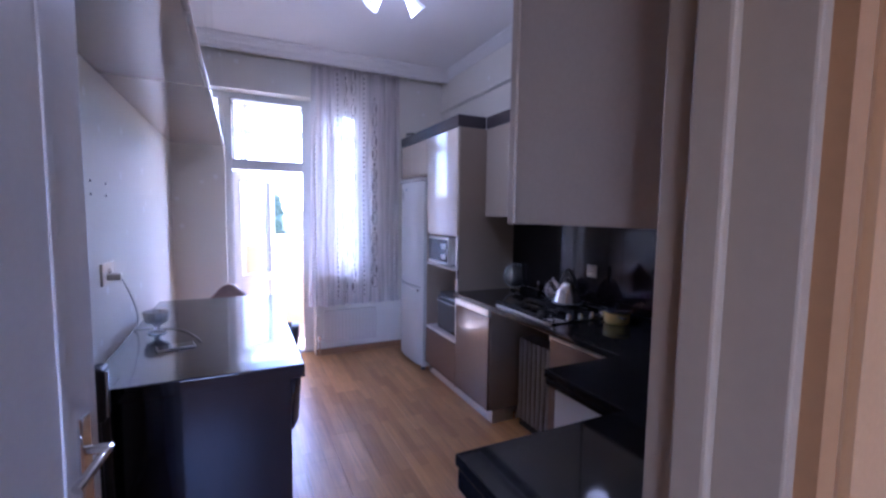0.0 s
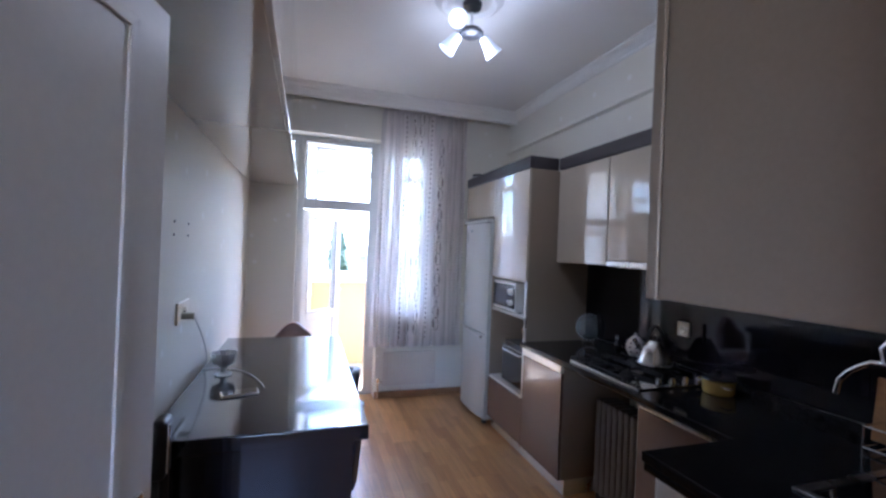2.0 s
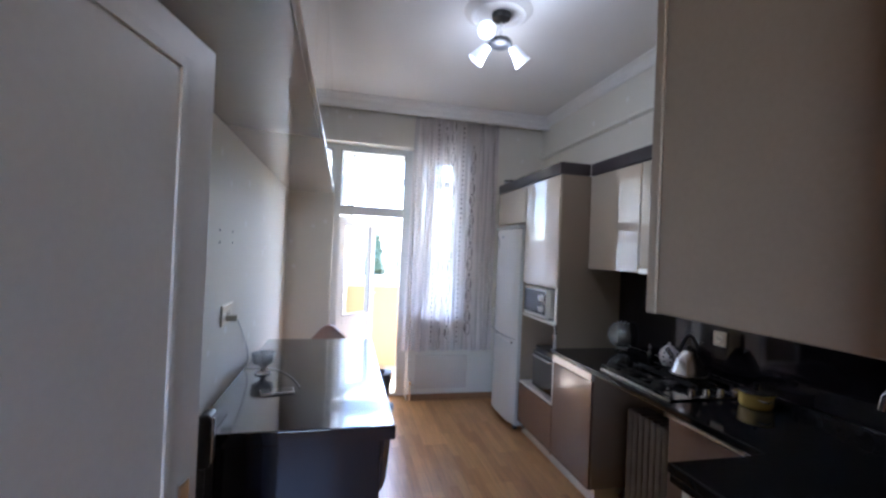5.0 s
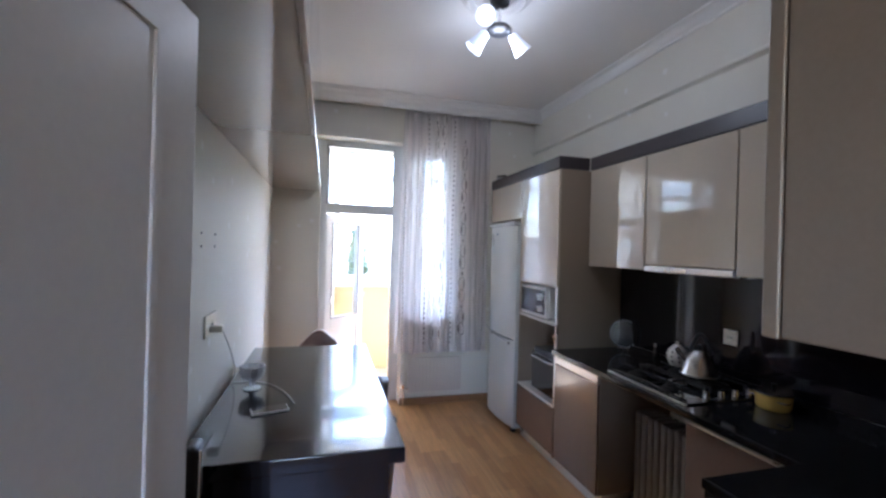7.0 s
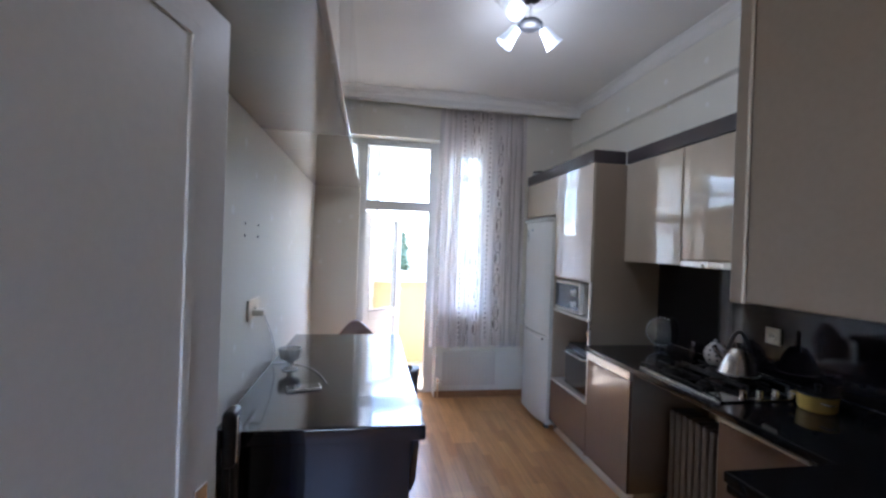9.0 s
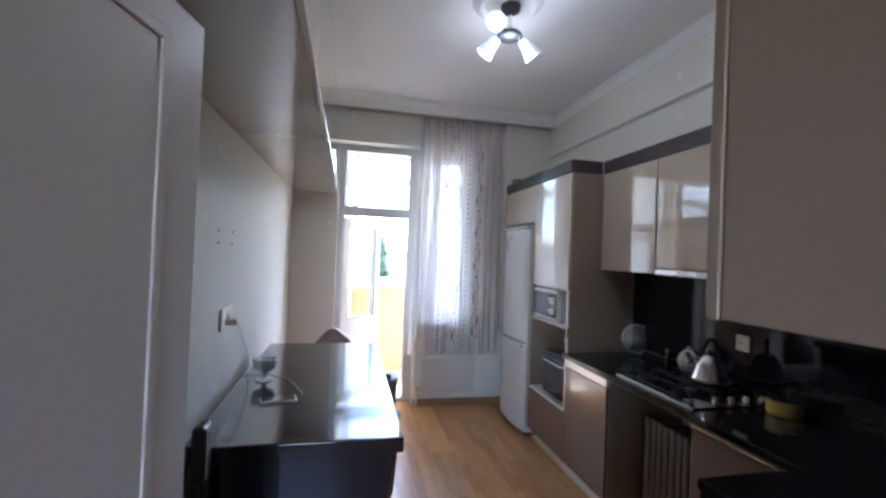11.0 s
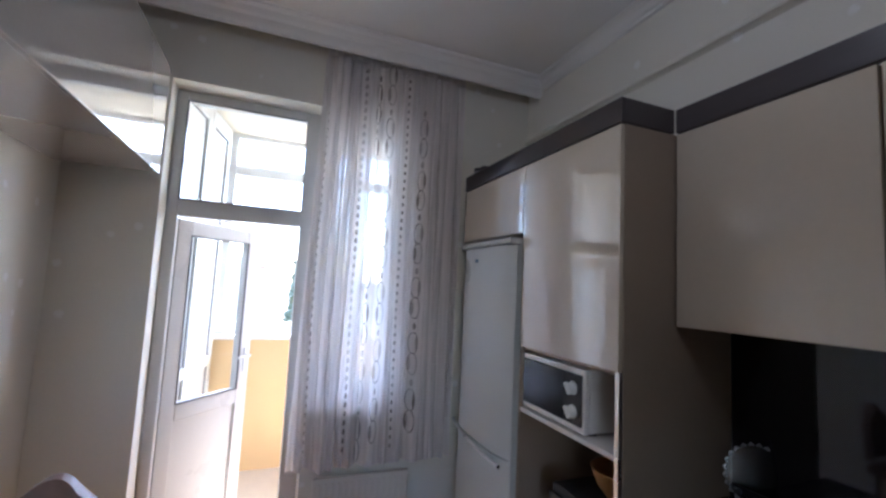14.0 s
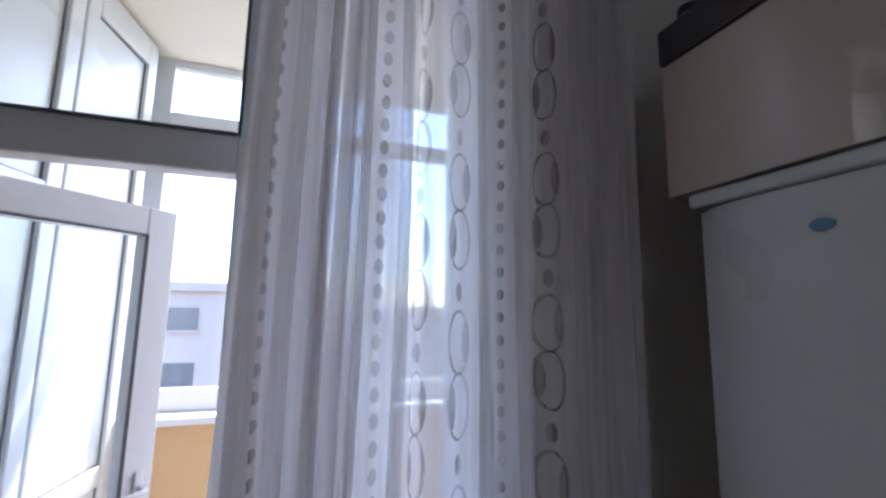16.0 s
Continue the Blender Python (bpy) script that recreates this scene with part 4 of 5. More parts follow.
def spot(direction, foot):
    """A bell shade with a glowing face, on a short knuckle."""
    d = Vector(direction).normalized()
    m = Matrix.Translation(foot) @ Vector((0, 0, -1)).rotation_difference(d).to_matrix().to_4x4()
    b = lathe(bmesh.new(), [(0.018, 0.0), (0.030, -0.01), (0.036, -0.05), (0.050, -0.105), (0.058, -0.125), (0.053, -0.123), (0.033, -0.05), (0.016, -0.004)], (0, 0, 0), 28)
    bmesh.ops.transform(b, matrix=m, verts=b.verts)
    sh = part("shade", b, M_SHADE, lm, "white frosted bell shade")
    b = lathe(bmesh.new(), [(0, -0.118), (0.036, -0.114), (0.044, -0.106), (0.0, -0.10)], (0, 0, 0), 24)
    bmesh.ops.transform(b, matrix=m, verts=b.verts)
    part("bulb", b, M_BULB, sh, "bright lit LED bulb")
    part("arm", tube(bmesh.new(), [(LX, LY, ZC - 0.195), Vector(foot) - d * 0.005], 0.009), M_PLASTIC, lm)


spot((-0.28, -0.80, -0.55), (LX - 0.10, LY - 0.03, ZC - 0.13))
spot((-0.55, 0.25, -0.75), (LX - 0.075, LY + 0.02, ZC - 0.21))
spot((0.65, 0.10, -0.70), (LX + 0.085, LY + 0.01, ZC - 0.20))


# ---- sockets ----
def socket(name, at, normal, parts_label, w=0.085, h=0.085):
    """A square plate with a recessed face and two pin holes."""
    s = thing(name, at, parts_label, "socket")
    m = Matrix.Translation(at) @ Vector((0, 0, 1)).rotation_difference(Vector(normal)).to_matrix().to_4x4()
    if abs(normal[0]) > 0.5:
        m = Matrix.Translation(at) @ Matrix(((0, 0, normal[0], 0), (-normal[0], 0, 0, 0), (0, 1, 0, 0), (0, 0, 0, 1)))
    def put(nm, b, mat):
        bmesh.ops.transform(b, matrix=m, verts=b.verts)
        return part(nm, b, mat, s)
    put("plate", B(-w / 2, w / 2, -h / 2, h / 2, 0, 0.010, 0.004), M_SOCKET)
    put("well", lathe(bmesh.new(), [(0.0, 0.011), (0.017, 0.011), (0.021, 0.014), (0.024, 0.010)], (0, 0, 0), 24), M_SOCKET)
    for dx in (-0.0095, 0.0095):
        put("pin_hole", lathe(bmesh.new(), [(0, 0.0135), (0.0035, 0.0135), (0.0035, 0.011), (0, 0.011)], (dx, 0, 0), 10), M_HOLE)
    return s


socket("wall_socket", (XR - 0.0065, 2.163, 1.165), (-1, 0, 0), "ivory wall socket on the black splashback")
ls = socket("wall_socket", (XL + 0.0005, 2.435, 1.245), (1, 0, 0), "ivory double wall socket above the table", 0.20, 0.10)
pl = thing("charger", (XL + 0.02, 2.40, 1.235), "grey phone charger plugged into the wall socket", "charger")
part("plug", B(XL + 0.011, XL + 0.065, 2.385, 2.425, 1.215, 1.245, 0.006), M_SOCKET, pl)
bm = bmesh.new()
pts = [(XL + 0.062, 2.40, 1.225)] + [Vector(p) for p in arc((XL + 0.062, 2.40, 1.225), (XL + 0.08, 2.50, 0.957), (0.03, 0.03, -0.05))] + [Vector(p) for p in arc((XL + 0.08, 2.50, 0.957), (0.03, 2.16, 0.957), (0.02, 0.12, 0))][1:]
tube(bm, pts[1:], 0.0017, 6)
part("cable", bm, M_CABLE, pl)
for y, z in ((2.265, 1.656), (2.265, 1.60), (2.49, 1.656), (2.49, 1.60)):
    b = lathe(bmesh.new(), [(0, 0.004), (0.005, 0.003), (0.006, 0), (0, -0.001)], (0, 0, 0), 12)
    bmesh.ops.transform(b, matrix=pose(XL, y, z, 0, 90, 0), verts=b.verts)
    tagged(solid("wall_plug", b, M_HOLE, True), "small dark screw plug in the wallpaper", "wall plug", "four plugs above the table")

# ---- on the table ----
cb = thing("crystal_bowl", (-0.17, 2.40, 0.952), "cut crystal footed bowl on the black table", "bowl")
b = bmesh.new()
lathe(b, [(0, 0), (0.036, 0), (0.038, 0.006), (0.014, 0.014), (0.012, 0.03), (0.022, 0.042), (0.046, 0.055), (0.052, 0.08), (0.054, 0.105), (0.049, 0.105), (0.046, 0.08), (0.036, 0.060), (0, 0.052)], (-0.17, 2.40, 0.952), 24)
for i, v in enumerate(b.verts):
    if v.co.z > 1.0:
        a = math.atan2(v.co.y - 2.40, v.co.x + 0.17)
        k = 1 + 0.05 * math.cos(12 * a)
        v.co.x, v.co.y = -0.17 + (v.co.x + 0.17) * k, 2.40 + (v.co.y - 2.40) * k
part("bowl", b, M_CRYSTAL, cb)
ph = thing("phone", (-0.06, 2.10, 0.952), "dark phone with a silver edge lying on the table", "phone")
b = B(-0.07, 0.07, -0.035, 0.035, 0, 0.009, 0.003)
bmesh.ops.transform(b, matrix=pose(-0.06, 2.105, 0.952, 0, 0, 14), verts=b.verts)
part("body", b, M_ALU, ph)
b = B(-0.065, 0.065, -0.031, 0.031, 0.0095, 0.0105)
bmesh.ops.transform(b, matrix=pose(-0.06, 2.105, 0.952, 0, 0, 14), verts=b.verts)
part("screen", b, M_GLASSDARK, ph)


# ---- chairs ----
def chair(name, at, rz, seat_h, back_h, leather, label, half=0.20, slump=0.0):
    """An upholstered chair: padded seat and curved back on four splayed legs."""
    c = thing(name, (0, 0, 0), label, "chair", "chairs round the table")
    ps = []
    b = B(-0.20, 0.20, -0.20, 0.20, seat_h - 0.07, seat_h, 0.03, seg=3)
    ps.append(part("seat", b, leather, c))
    b = bmesh.new()
    n = 14
    rows = []
    for j in range(9):
        z = seat_h + 0.02 + (back_h - seat_h - 0.02) * j / 8
        round_top = 1 - 0.45 * max(0, (j - 5) / 3) ** 2
        row = []
        for k in range(n + 1):
            u = -1 + 2 * k / n
            row.append(Vector((u * half * round_top, -0.205 - 0.02 * j / 8 + 0.05 * u * u, z - (0.02 * u * u + slump * (u + 0.45) ** 2) * (j / 8))))
        rows.append(row)
    fr_v = [[b.verts.new(p) for p in r] for r in rows]
    bk_v = [[b.verts.new(p + Vector((0, -0.045, 0))) for p in r] for r in rows]
    for j in range(8):
        for k in range(n):
            b.faces.new((fr_v[j][k], fr_v[j][k + 1], fr_v[j + 1][k + 1], fr_v[j + 1][k]))
            b.faces.new((bk_v[j][k + 1], bk_v[j][k], bk_v[j + 1][k], bk_v[j + 1][k + 1]))
        for k in (0, n):
            b.faces.new((fr_v[j][k], fr_v[j + 1][k], bk_v[j + 1][k], bk_v[j][k]))
    for k in range(n):
        b.faces.new((fr_v[8][k], fr_v[8][k + 1], bk_v[8][k + 1], bk_v[8][k]))
        b.faces.new((fr_v[0][k], bk_v[0][k], bk_v[0][k + 1], fr_v[0][k + 1]))
    bmesh.ops.recalc_face_normals(b, faces=b.faces)
    ps.append(part("backrest", b, leather, c))
    for sx in (-1, 1):
        for sy in (-1, 1):
            ps.append(part("leg", tube(bmesh.new(), [(sx * 0.15, sy * 0.15, seat_h - 0.06), (sx * 0.185, sy * 0.185, 0.0)], 0.014), M_PLASTIC, c))
    c.matrix_basis = pose(*at, 0, 0, rz)
    return c


chair("chair", (0.075, 3.44, 0), 180, 0.60, 0.975, M_LEATHERB, "brown leather chair with a slumped back behind the table", 0.19, 0.055)
chair("chair", (0.27, 2.95, 0), 90, 0.50, 0.80, M_LEATHER, "dark leather chair pushed under the table")
chair("chair", (0.185, 2.12, 0), 90, 0.56, 0.875, M_LEATHER, "dark leather chair pushed under the table")
fc = thing("folding_chair", (-0.27, 1.55, 0), "black folding chair leaning folded against the wall", "chair")
b = bmesh.new()
tube(b, [(-0.30, 1.42, 0.0), (-0.26, 1.50, 0.60), (-0.235, 1.60, 1.0)], 0.013)
tube(b, [(-0.19, 1.66, 0.0), (-0.20, 1.655, 0.60), (-0.20, 1.64, 1.0)], 0.013)
part("frame", b, M_PLASTIC, fc)
part("backrest", B(-0.225, -0.185, 1.585, 1.665, 0.88, 1.055, 0.015, seg=3), M_PLASTIC, fc)
part("edge_trim", tube(bmesh.new(), [(-0.182, 1.60, 0.90), (-0.181, 1.60, 1.04)], 0.005), M_CHROME, fc)

# ---- in the tall unit ----
mw = thing("microwave", (2.05, 3.5, 1.085), "white microwave oven with two white dials", "microwave")
part("body", B(1.862, 2.24, 3.285, 3.71, 1.093, 1.335, 0.008), M_WHITE, mw)
part("front_frame", B(1.838, 1.861, 3.285, 3.71, 1.093, 1.335, 0.006), M_WHITE, mw)
dr = part("door_window", B(1.834, 1.8375, 3.405, 3.70, 1.118, 1.312, 0.001), M_OVENGLASS, mw, "dark glass microwave door")
part("panel", B(1.834, 1.8375, 3.297, 3.402, 1.118, 1.312, 0.001), M_OVENGLASS, mw)
for z in (1.255, 1.165):
    b = lathe(bmesh.new(), [(0, 0.024), (0.018, 0.022), (0.026, 0.0), (0, 0)], (0, 0, 0), 24)
    box(b, -0.024, 0.024, -0.006, 0.006, 0.018, 0.034, 0.003)
    bmesh.ops.transform(b, matrix=pose(1.834, 3.35, z, 0, -90, 0) @ pose(0, 0, 0, 0, 0, 35), verts=b.verts)
    part("dial", b, M_WHITE, mw, "white turning dial")
for y in (3.31, 3.68):
    part("foot", B(1.88, 1.91, y - 0.012, y + 0.012, 1.085, 1.094), M_PLASTIC, mw)
mw.location.x -= 0.03
ov = thing("mini_oven", (2.05, 3.36, 0.475), "black electric mini oven in the lower niche", "oven")
part("body", B(1.875, 2.28, 3.14, 3.52, 0.485, 0.83, 0.008), M_PLASTIC, ov)
part("door", B(1.853, 1.874, 3.145, 3.515, 0.50, 0.80, 0.004), M_GLASSDARK, ov)
part("handle", tube(bmesh.new(), [(1.853, 3.49, 0.765), (1.828, 3.48, 0.765), (1.828, 3.18, 0.765), (1.853, 3.17, 0.765)], 0.006), M_CHROME, ov)
for y in (3.17, 3.49):
    part("foot", B(1.90, 1.93, y - 0.012, y + 0.012, 0.475, 0.487), M_PLASTIC, ov)
ov.location.x -= 0.03
wb = thing("wooden_bowl", (2.02, 3.30, 0.83), "honey-brown wooden bowl on the mini oven", "bowl")
part("bowl", lathe(bmesh.new(), [(0, 0.0), (0.06, 0.0), (0.10, 0.05), (0.125, 0.115), (0.118, 0.115), (0.09, 0.05), (0, 0.012)], (2.02, 3.30, 0.83), 36), M_WOOD, wb)
for y, w, h in ((4.40, 0.08, 0.075), (4.31, 0.075, 0.065)):
    j = thing("jar", (1.865, y, 2.24), "small grey jar stored on top of the cabinet", "jar")
    part("jar", lathe(bmesh.new(), [(0, 0), (w / 2, 0), (w / 2, h + 0.04), (w * 0.35, h + 0.06), (0, h + 0.06)], (1.865, y, 2.242), 20), M_CABLE, j)
    part("lid", lathe(bmesh.new(), [(0, 0), (w * 0.42, 0), (w * 0.42, 0.018), (0, 0.02)], (1.865, y, 2.302 + h), 20), M_PLASTIC, j)

# ---- hob and what stands on the worktop ----
hb = thing("gas_hob", (2.03, 2.22, 0.90), "black glass gas hob with a steel front edge and knobs", "hob")
part("plate", B(1.82, 2.31, 1.935, 2.515, 0.902, 0.910, 0.003), M_GLASSDARK, hb)
part("front_strip", B(1.808, 1.8195, 1.935, 2.515, 0.9005, 0.913, 0.002), M_STEEL, hb, "steel front strip")
for x, y, r in ((1.93, 2.40, 0.05), (2.20, 2.40, 0.038), (1.93, 2.15, 0.038), (2.20, 2.17, 0.05)):
    bn = part("burner", lathe(bmesh.new(), [(0, 0.02), (r * 0.7, 0.02), (r * 0.75, 0.012), (r, 0.012), (r * 1.1, 0.0)], (x, y, 0.910), 28), M_IRON, hb)
    part("cap", lathe(bmesh.new(), [(0, 0.028), (r * 0.6, 0.026), (r * 0.66, 0.0205), (0, 0.0205)], (x, y, 0.910), 24), M_IRON, bn)
for x in (1.93, 2.20):
    b = bmesh.new()
    for y in (2.16, 2.40):
        for dx, dy in ((1, 0), (-1, 0), (0, 1), (0, -1)):
            box(b, *sorted((x + dx * 0.02 - abs(dy) * 0.0035, x + dx * 0.115 + abs(dy) * 0.0035)), *sorted((y + dy * 0.02 - abs(dx) * 0.0035, y + dy * 0.115 + abs(dx) * 0.0035)), 0.938, 0.948, 0.002)
    for sx in (-1, 1):
        box(b, x + sx * 0.115 - 0.005, x + sx * 0.115 + 0.005, 2.04, 2.51, 0.930, 0.940, 0.002)
        for y in (2.05, 2.50):
            box(b, x + sx * 0.115 - 0.006, x + sx * 0.115 + 0.006, y - 0.006, y + 0.006, 0.910, 0.935)
    part("pan_support", b, M_IRON, hb)
for k in range(4):
    x = 1.99 + k * 0.092
    part("knob", lathe(bmesh.new(), [(0, 0.03), (0.014, 0.03), (0.017, 0.0), (0, 0)], (x, 1.985, 0.910), 20), M_CHROME, hb, "chrome knob")
kt = thing("kettle", (2.16, 2.19, 0.948), "polished steel kettle with a black arched handle", "kettle")
K = (2.16, 2.19, 0.948)
part("body", lathe(bmesh.new(), [(0, 0), (0.090, 0), (0.096, 0.008), (0.096, 0.016), (0.090, 0.03), (0.078, 0.075), (0.060, 0.115), (0.043, 0.138), (0.040, 0.143)], K, 40), M_KETTLE, kt)
part("base_ring", lathe(bmesh.new(), [(0.0955, 0.010), (0.0985, 0.012), (0.0985, 0.017), (0.095, 0.019)], K, 40), M_STEEL, kt)
ld = part("lid", lathe(bmesh.new(), [(0.045, 0.140), (0.038, 0.149), (0, 0.156)], K, 30), M_KETTLE, kt)
part("lid_knob", lathe(bmesh.new(), [(0, 0.178), (0.012, 0.173), (0.008, 0.156), (0, 0.155)], K, 16), M_PLASTIC, ld)
part("spout", tube(bmesh.new(), [(K[0] - 0.05, K[1] + 0.045, K[2] + 0.085), (K[0] - 0.075, K[1] + 0.065, K[2] + 0.12), (K[0] - 0.085, K[1] + 0.073, K[2] + 0.145)], 0.014), M_KETTLE, kt)
part("handle", tube(bmesh.new(), arc((K[0] - 0.035, K[1] + 0.03, K[2] + 0.135), (K[0] + 0.04, K[1] - 0.035, K[2] + 0.13), (0, 0, 0.10)), 0.010), M_PLASTIC, kt, "black arched handle")
tp = thing("teapot", (2.22, 2.41, 0.948), "white ceramic teapot with dark dots", "teapot")
T = (2.22, 2.41, 0.948)
pot = part("body", lathe(bmesh.new(), [(0, 0), (0.036, 0), (0.054, 0.028), (0.061, 0.06), (0.053, 0.092), (0.032, 0.112), (0.027, 0.114)], T, 32), M_CERAMIC, tp)
part("lid", lathe(bmesh.new(), [(0.032, 0.112), (0.023, 0.124), (0.008, 0.128), (0.012, 0.142), (0, 0.147)], T, 24), M_CERAMIC, tp)
part("handle", tube(bmesh.new(), arc((T[0] + 0.043, T[1] + 0.02, T[2] + 0.10), (T[0] + 0.043, T[1] + 0.02, T[2] + 0.03), (0.045, 0.01, 0)), 0.007), M_CERAMIC, tp)
b = bmesh.new()
for zr, rr, n in ((0.032, 0.0562, 9), (0.060, 0.0615, 10), (0.086, 0.0555, 9)):
    for k in range(n):
        a = 2 * math.pi * (k + (0.5 if zr == 0.060 else 0)) / n
        d = lathe(bmesh.new(), [(0, 0.0015), (0.006, 0.001), (0.007, -0.003)], (0, 0, 0), 10)
        bmesh.ops.transform(d, matrix=Matrix.Translation((T[0] + rr * math.cos(a), T[1] + rr * math.sin(a), T[2] + zr)) @ Vector((0, 0, 1)).rotation_difference(Vector((math.cos(a), math.sin(a), 0))).to_matrix().to_4x4(), verts=d.verts)
        me = bpy.data.meshes.new("dot")
        d.to_mesh(me)
        d.free()
        b.from_mesh(me)
        bpy.data.meshes.remove(me)
part("dots", b, M_HOLE, pot, "dark painted dots")["kind"] = "stuff"
yp = thing("casserole", (2.25, 1.845, 0.90), "yellow enamel casserole with steel side handles", "pot")
Y = (2.225, 1.83, 0.901)
part("body", lathe(bmesh.new(), [(0, 0), (0.066, 0), (0.073, 0.012), (0.076, 0.068), (0.079, 0.071), (0.072, 0.070), (0.068, 0.012), (0, 0.008)], Y, 40), M_YELLOW, yp)
ld = part("lid", lathe(bmesh.new(), [(0.078, 0.072), (0.076, 0.078), (0.045, 0.088), (0, 0.092)], Y, 36), M_GLASSDARK, yp)
part("lid_knob", lathe(bmesh.new(), [(0, 0.117), (0.013, 0.114), (0.008, 0.092), (0, 0.091)], Y, 16), M_PLASTIC, ld)
for s in (-1, 1):
    part("handle", tube(bmesh.new(), arc((Y[0] - 0.05, Y[1] + s * 0.056, Y[2] + 0.05), (Y[0] + 0.0, Y[1] + s * 0.075, Y[2] + 0.05), (-0.02, s * 0.03, 0)), 0.004), M_CHROME, yp)
pt = thing("glass_plate", (2.28, 2.99, 0.90), "clear cut glass plate standing against the tall unit", "plate")
b = lathe(bmesh.new(), [(0, 0.012), (0.05, 0.010), (0.075, 0.004), (0.085, 0.0), (0.086, -0.003), (0.07, 0.0), (0.05, 0.005), (0, 0.006)], (0, 0, 0), 40)
bmesh.ops.transform(b, matrix=pose(2.30, 2.985, 1.025, 84, 0, -30) @ Matrix.Scale(1.15, 4), verts=b.verts)
part("plate", b, M_FROST, pt)
b = bmesh.new()
for k in range(24):
    a0, a1 = 2 * math.pi * k / 24, 2 * math.pi * (k + 0.62) / 24
    tube(b, [(0.084 * math.cos(a0), 0.084 * math.sin(a0), 0.001), (0.090 * math.cos((a0 + a1) / 2), 0.090 * math.sin((a0 + a1) / 2), 0.001), (0.084 * math.cos(a1), 0.084 * math.sin(a1), 0.001)], 0.0035, 6)
bmesh.ops.transform(b, matrix=pose(2.30, 2.985, 1.025, 84, 0, -30) @ Matrix.Scale(1.15, 4), verts=b.verts)
part("scalloped_rim", b, M_CRYSTAL, pt, "scalloped cut glass rim")
bm = bmesh.new()
tube(bm, [(2.25, 2.94, 0.905), (2.30, 2.975, 0.93), (2.325, 3.03, 0.905)], 0.005)
tube(bm, [(2.275, 3.03, 0.905), (2.30, 2.985, 0.93), (2.325, 2.96, 0.905)], 0.005)
part("stand", bm, M_CHROME, pt, "small wire plate stand")
bo = thing("bottle", (2.29, 2.70, 0.90), "small dark sauce bottle with a steel cap", "bottle")
part("glass", lathe(bmesh.new(), [(0, 0), (0.022, 0), (0.024, 0.06), (0.012, 0.085), (0.012, 0.10), (0, 0.10)], (2.29, 2.66, 0.901), 20), M_GLASSDARK, bo)
part("cap", lathe(bmesh.new(), [(0, 0.125), (0.013, 0.125), (0.014, 0.10), (0, 0.10)], (2.29, 2.66, 0.901), 16), M_CHROME, bo)
# ribbed heater in the open bay
rb = thing("oil_heater", (2.2, 2.35, 0), "grey ribbed oil heater standing in the open bay", "heater")
for k in range(9):
    y = 2.06 + k * 0.05
    part("fin", B(2.00, 2.16, y, y + 0.034, 0.06, 0.66, 0.014, seg=3), M_HEATER, rb)
part("base", B(2.02, 2.14, 2.05, 2.50, 0.0, 0.07, 0.01), M_PLASTIC, rb)
part("control_box", B(2.00, 2.16, 1.98, 2.055, 0.08, 0.64, 0.012), M_PLASTIC, rb)

# ---- sink corner ----
sk = thing("sink", (2.0, 0.95, 0.90), "inset steel sink with a raised rim", "sink")
b = bmesh.new()
for a in ((1.60, 2.10, 0.52, 0.55), (1.60, 2.10, 1.05, 1.08), (1.60, 1.63, 0.55, 1.05), (2.07, 2.10, 0.55, 1.05)):
    box(b, a[0], a[1], a[2], a[3], 0.9005, 0.908, 0.002)
part("rim", b, M_STEEL, sk)
# no hollow: a flat sheet whose dark colour gives the basin's shade
part("bowl", B(1.631, 2.069, 0.551, 1.049, 0.9003, 0.903), M_GLASSDARK, sk, "flat dark sheet for the shaded sink basin")
tpz = thing("tap", (2.13, 0.935, 0.90), "chrome swan-neck kitchen tap", "tap")
part("base", lathe(bmesh.new(), [(0, 0), (0.026, 0), (0.024, 0.03), (0.016, 0.05), (0, 0.05)], (2.13, 0.935, 0.90), 24), M_CHROME, tpz)
part("neck", tube(bmesh.new(), [(2.13, 0.935, 0.94), (2.13, 0.975, 1.12), (2.135, 1.045, 1.21), (2.14, 1.115, 1.238), (2.145, 1.172, 1.235), (2.15, 1.209, 1.213), (2.15, 1.247, 1.18), (2.15, 1.274, 1.142), (2.15, 1.284, 1.087)], 0.011), M_CHROME, tpz)
part("lever", tube(bmesh.new(), [(2.138, 1.135, 1.238), (2.14, 1.145, 1.29), (2.14, 1.120, 1.33)], 0.009), M_CHROME, tpz)
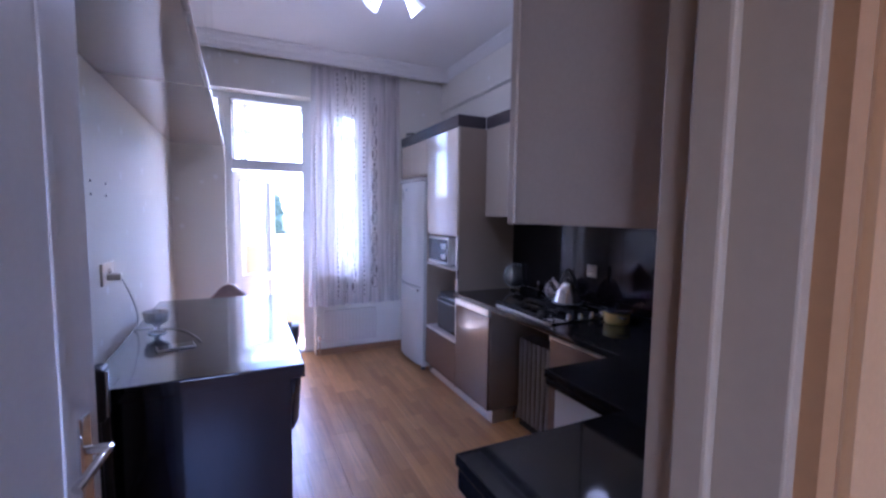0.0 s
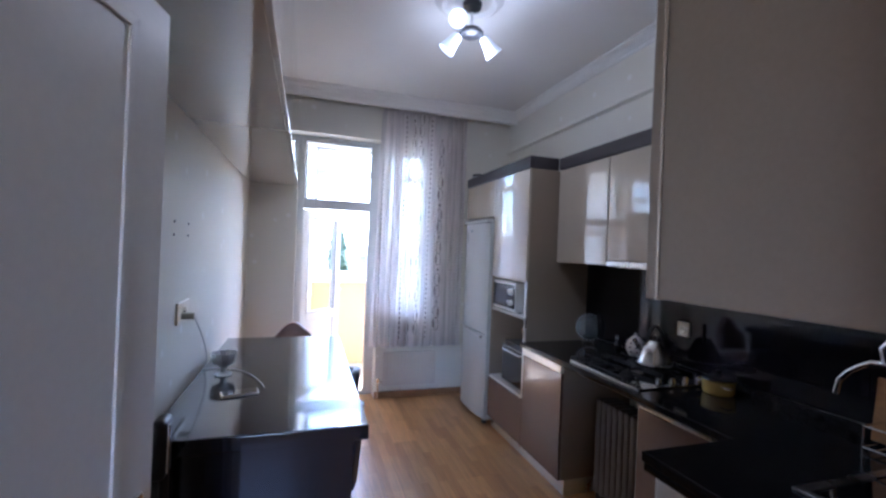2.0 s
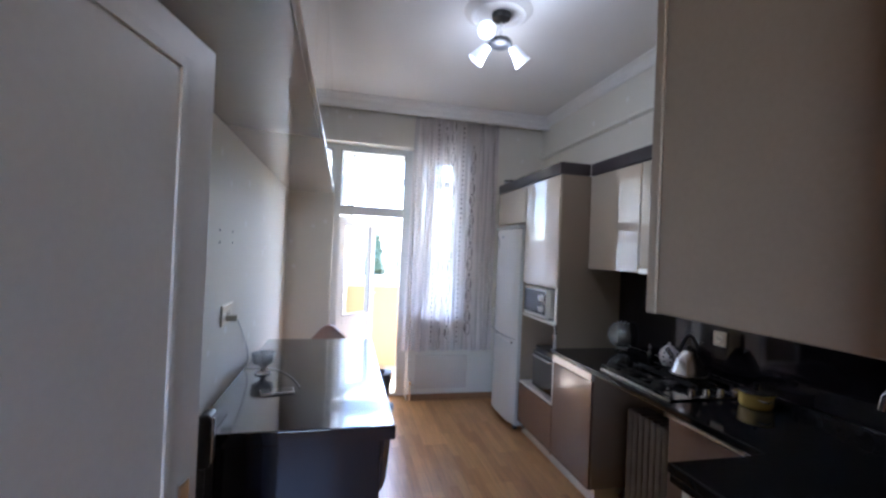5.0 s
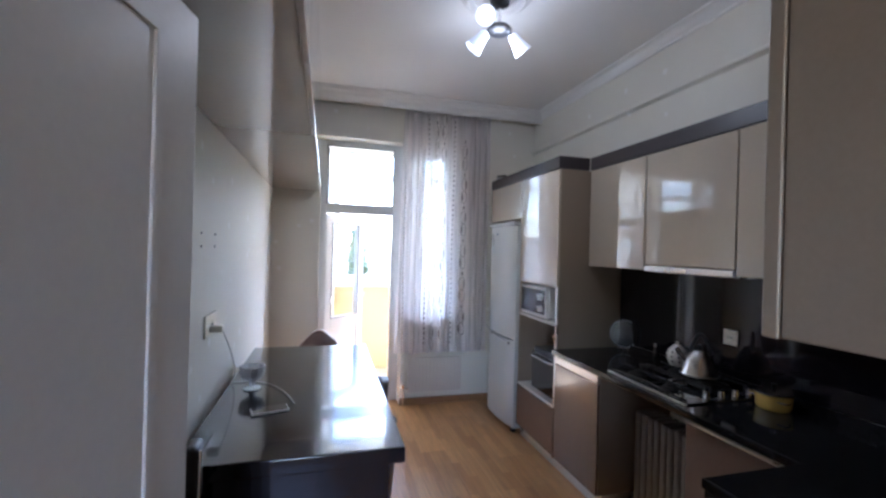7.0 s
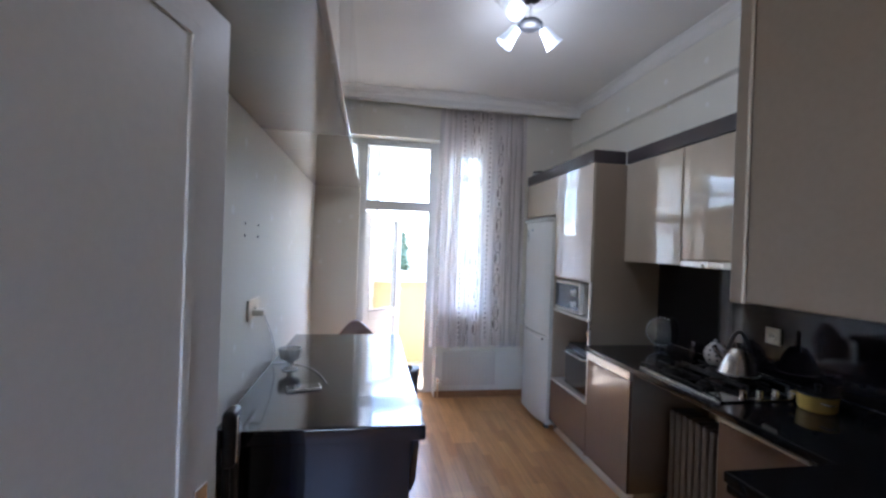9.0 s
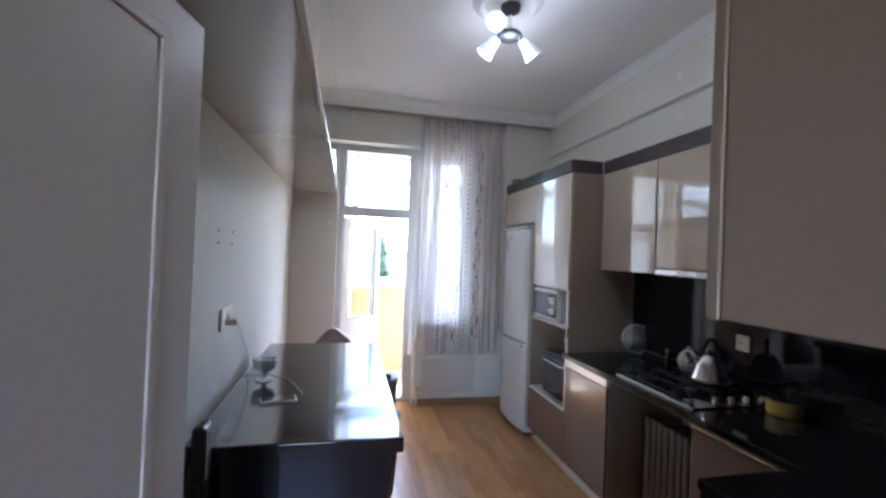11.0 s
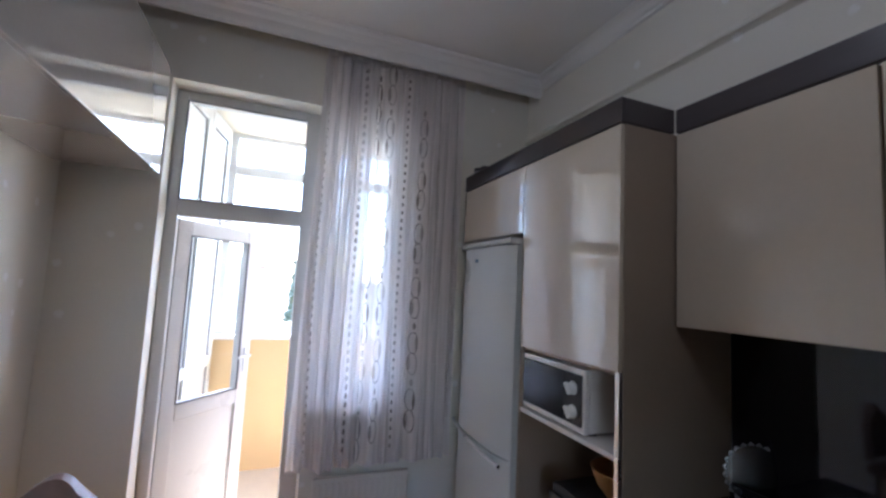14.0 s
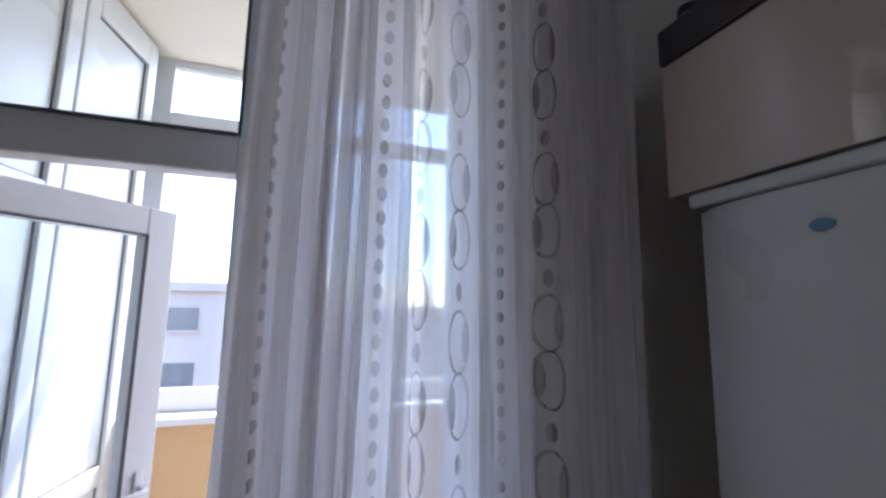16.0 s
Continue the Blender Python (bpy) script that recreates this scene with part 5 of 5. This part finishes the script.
rdish = thing("soap_bottle", (2.05, 1.0, 0.9), "red washing-up liquid bottle beside the sink", "bottle")
part("body", lathe(bmesh.new(), [(0, 0), (0.024, 0), (0.026, 0.01), (0.024, 0.045), (0.010, 0.06), (0, 0.06)], (2.07, 1.05, 0.901), 24), M_RED, rdish)
part("cap", lathe(bmesh.new(), [(0, 0.08), (0.007, 0.08), (0.010, 0.06), (0, 0.06)], (2.07, 1.05, 0.901), 16), M_WHITE, rdish)
rk = thing("dish_rack", (2.2, 0.7, 0.90), "steel wire dish rack with a wooden board", "dish rack")
b = bmesh.new()
for z in (0.915, 0.993):
    tube(b, [(2.16, 0.55, z), (2.16, 1.20, z), (2.32, 1.20, z), (2.32, 0.55, z), (2.16, 0.55, z)], 0.004, 8)
for k in range(10):
    y = 0.58 + k * 0.065
    tube(b, [(2.16, y, 0.915), (2.32, y, 0.915)], 0.0025, 6)
for x, y in ((2.16, 0.55), (2.16, 1.20), (2.32, 0.55), (2.32, 1.20)):
    tube(b, [(x, y, 0.90), (x, y, 0.993)], 0.004, 8)
part("wire_frame", b, M_CHROME, rk)
tr = thing("cutting_board", (2.2, 1.35, 0.9), "wooden cutting board leaning on the splashback", "cutting board")
b = B(-0.13, 0.13, -0.008, 0.008, 0, 0.24, 0.004)
bmesh.ops.transform(b, matrix=pose(2.27, 1.10, 0.918, 8, 0, 90), verts=b.verts)
part("board", b, M_WOOD, tr)


# ---- floor planks ----
PW, PL = 0.1935, 1.29
cache = {}
k = 0
x = -1.6
while x < XR + 0.2:
    y = -1.9 - PL * random.random()
    while y < YO - 0.12:
        y0, y1 = max(y, -1.9), min(y + PL, 4.83)
        x1 = min(x + PW, XR + 0.2)
        if y1 - y0 > 0.03 and (y1 < 0.2 or x + PW > XL - 0.05) and (y1 < 0.2 or x < XR):
            b = B(x + 0.0006, x1 - 0.0006, y0 + 0.0006, y1 - 0.0006, -0.012, 0.0)
            ob = solid("plank", b, M_FLOOR)
            ob.parent = FLOOR
            k += 1
        y += PL
    x += PW
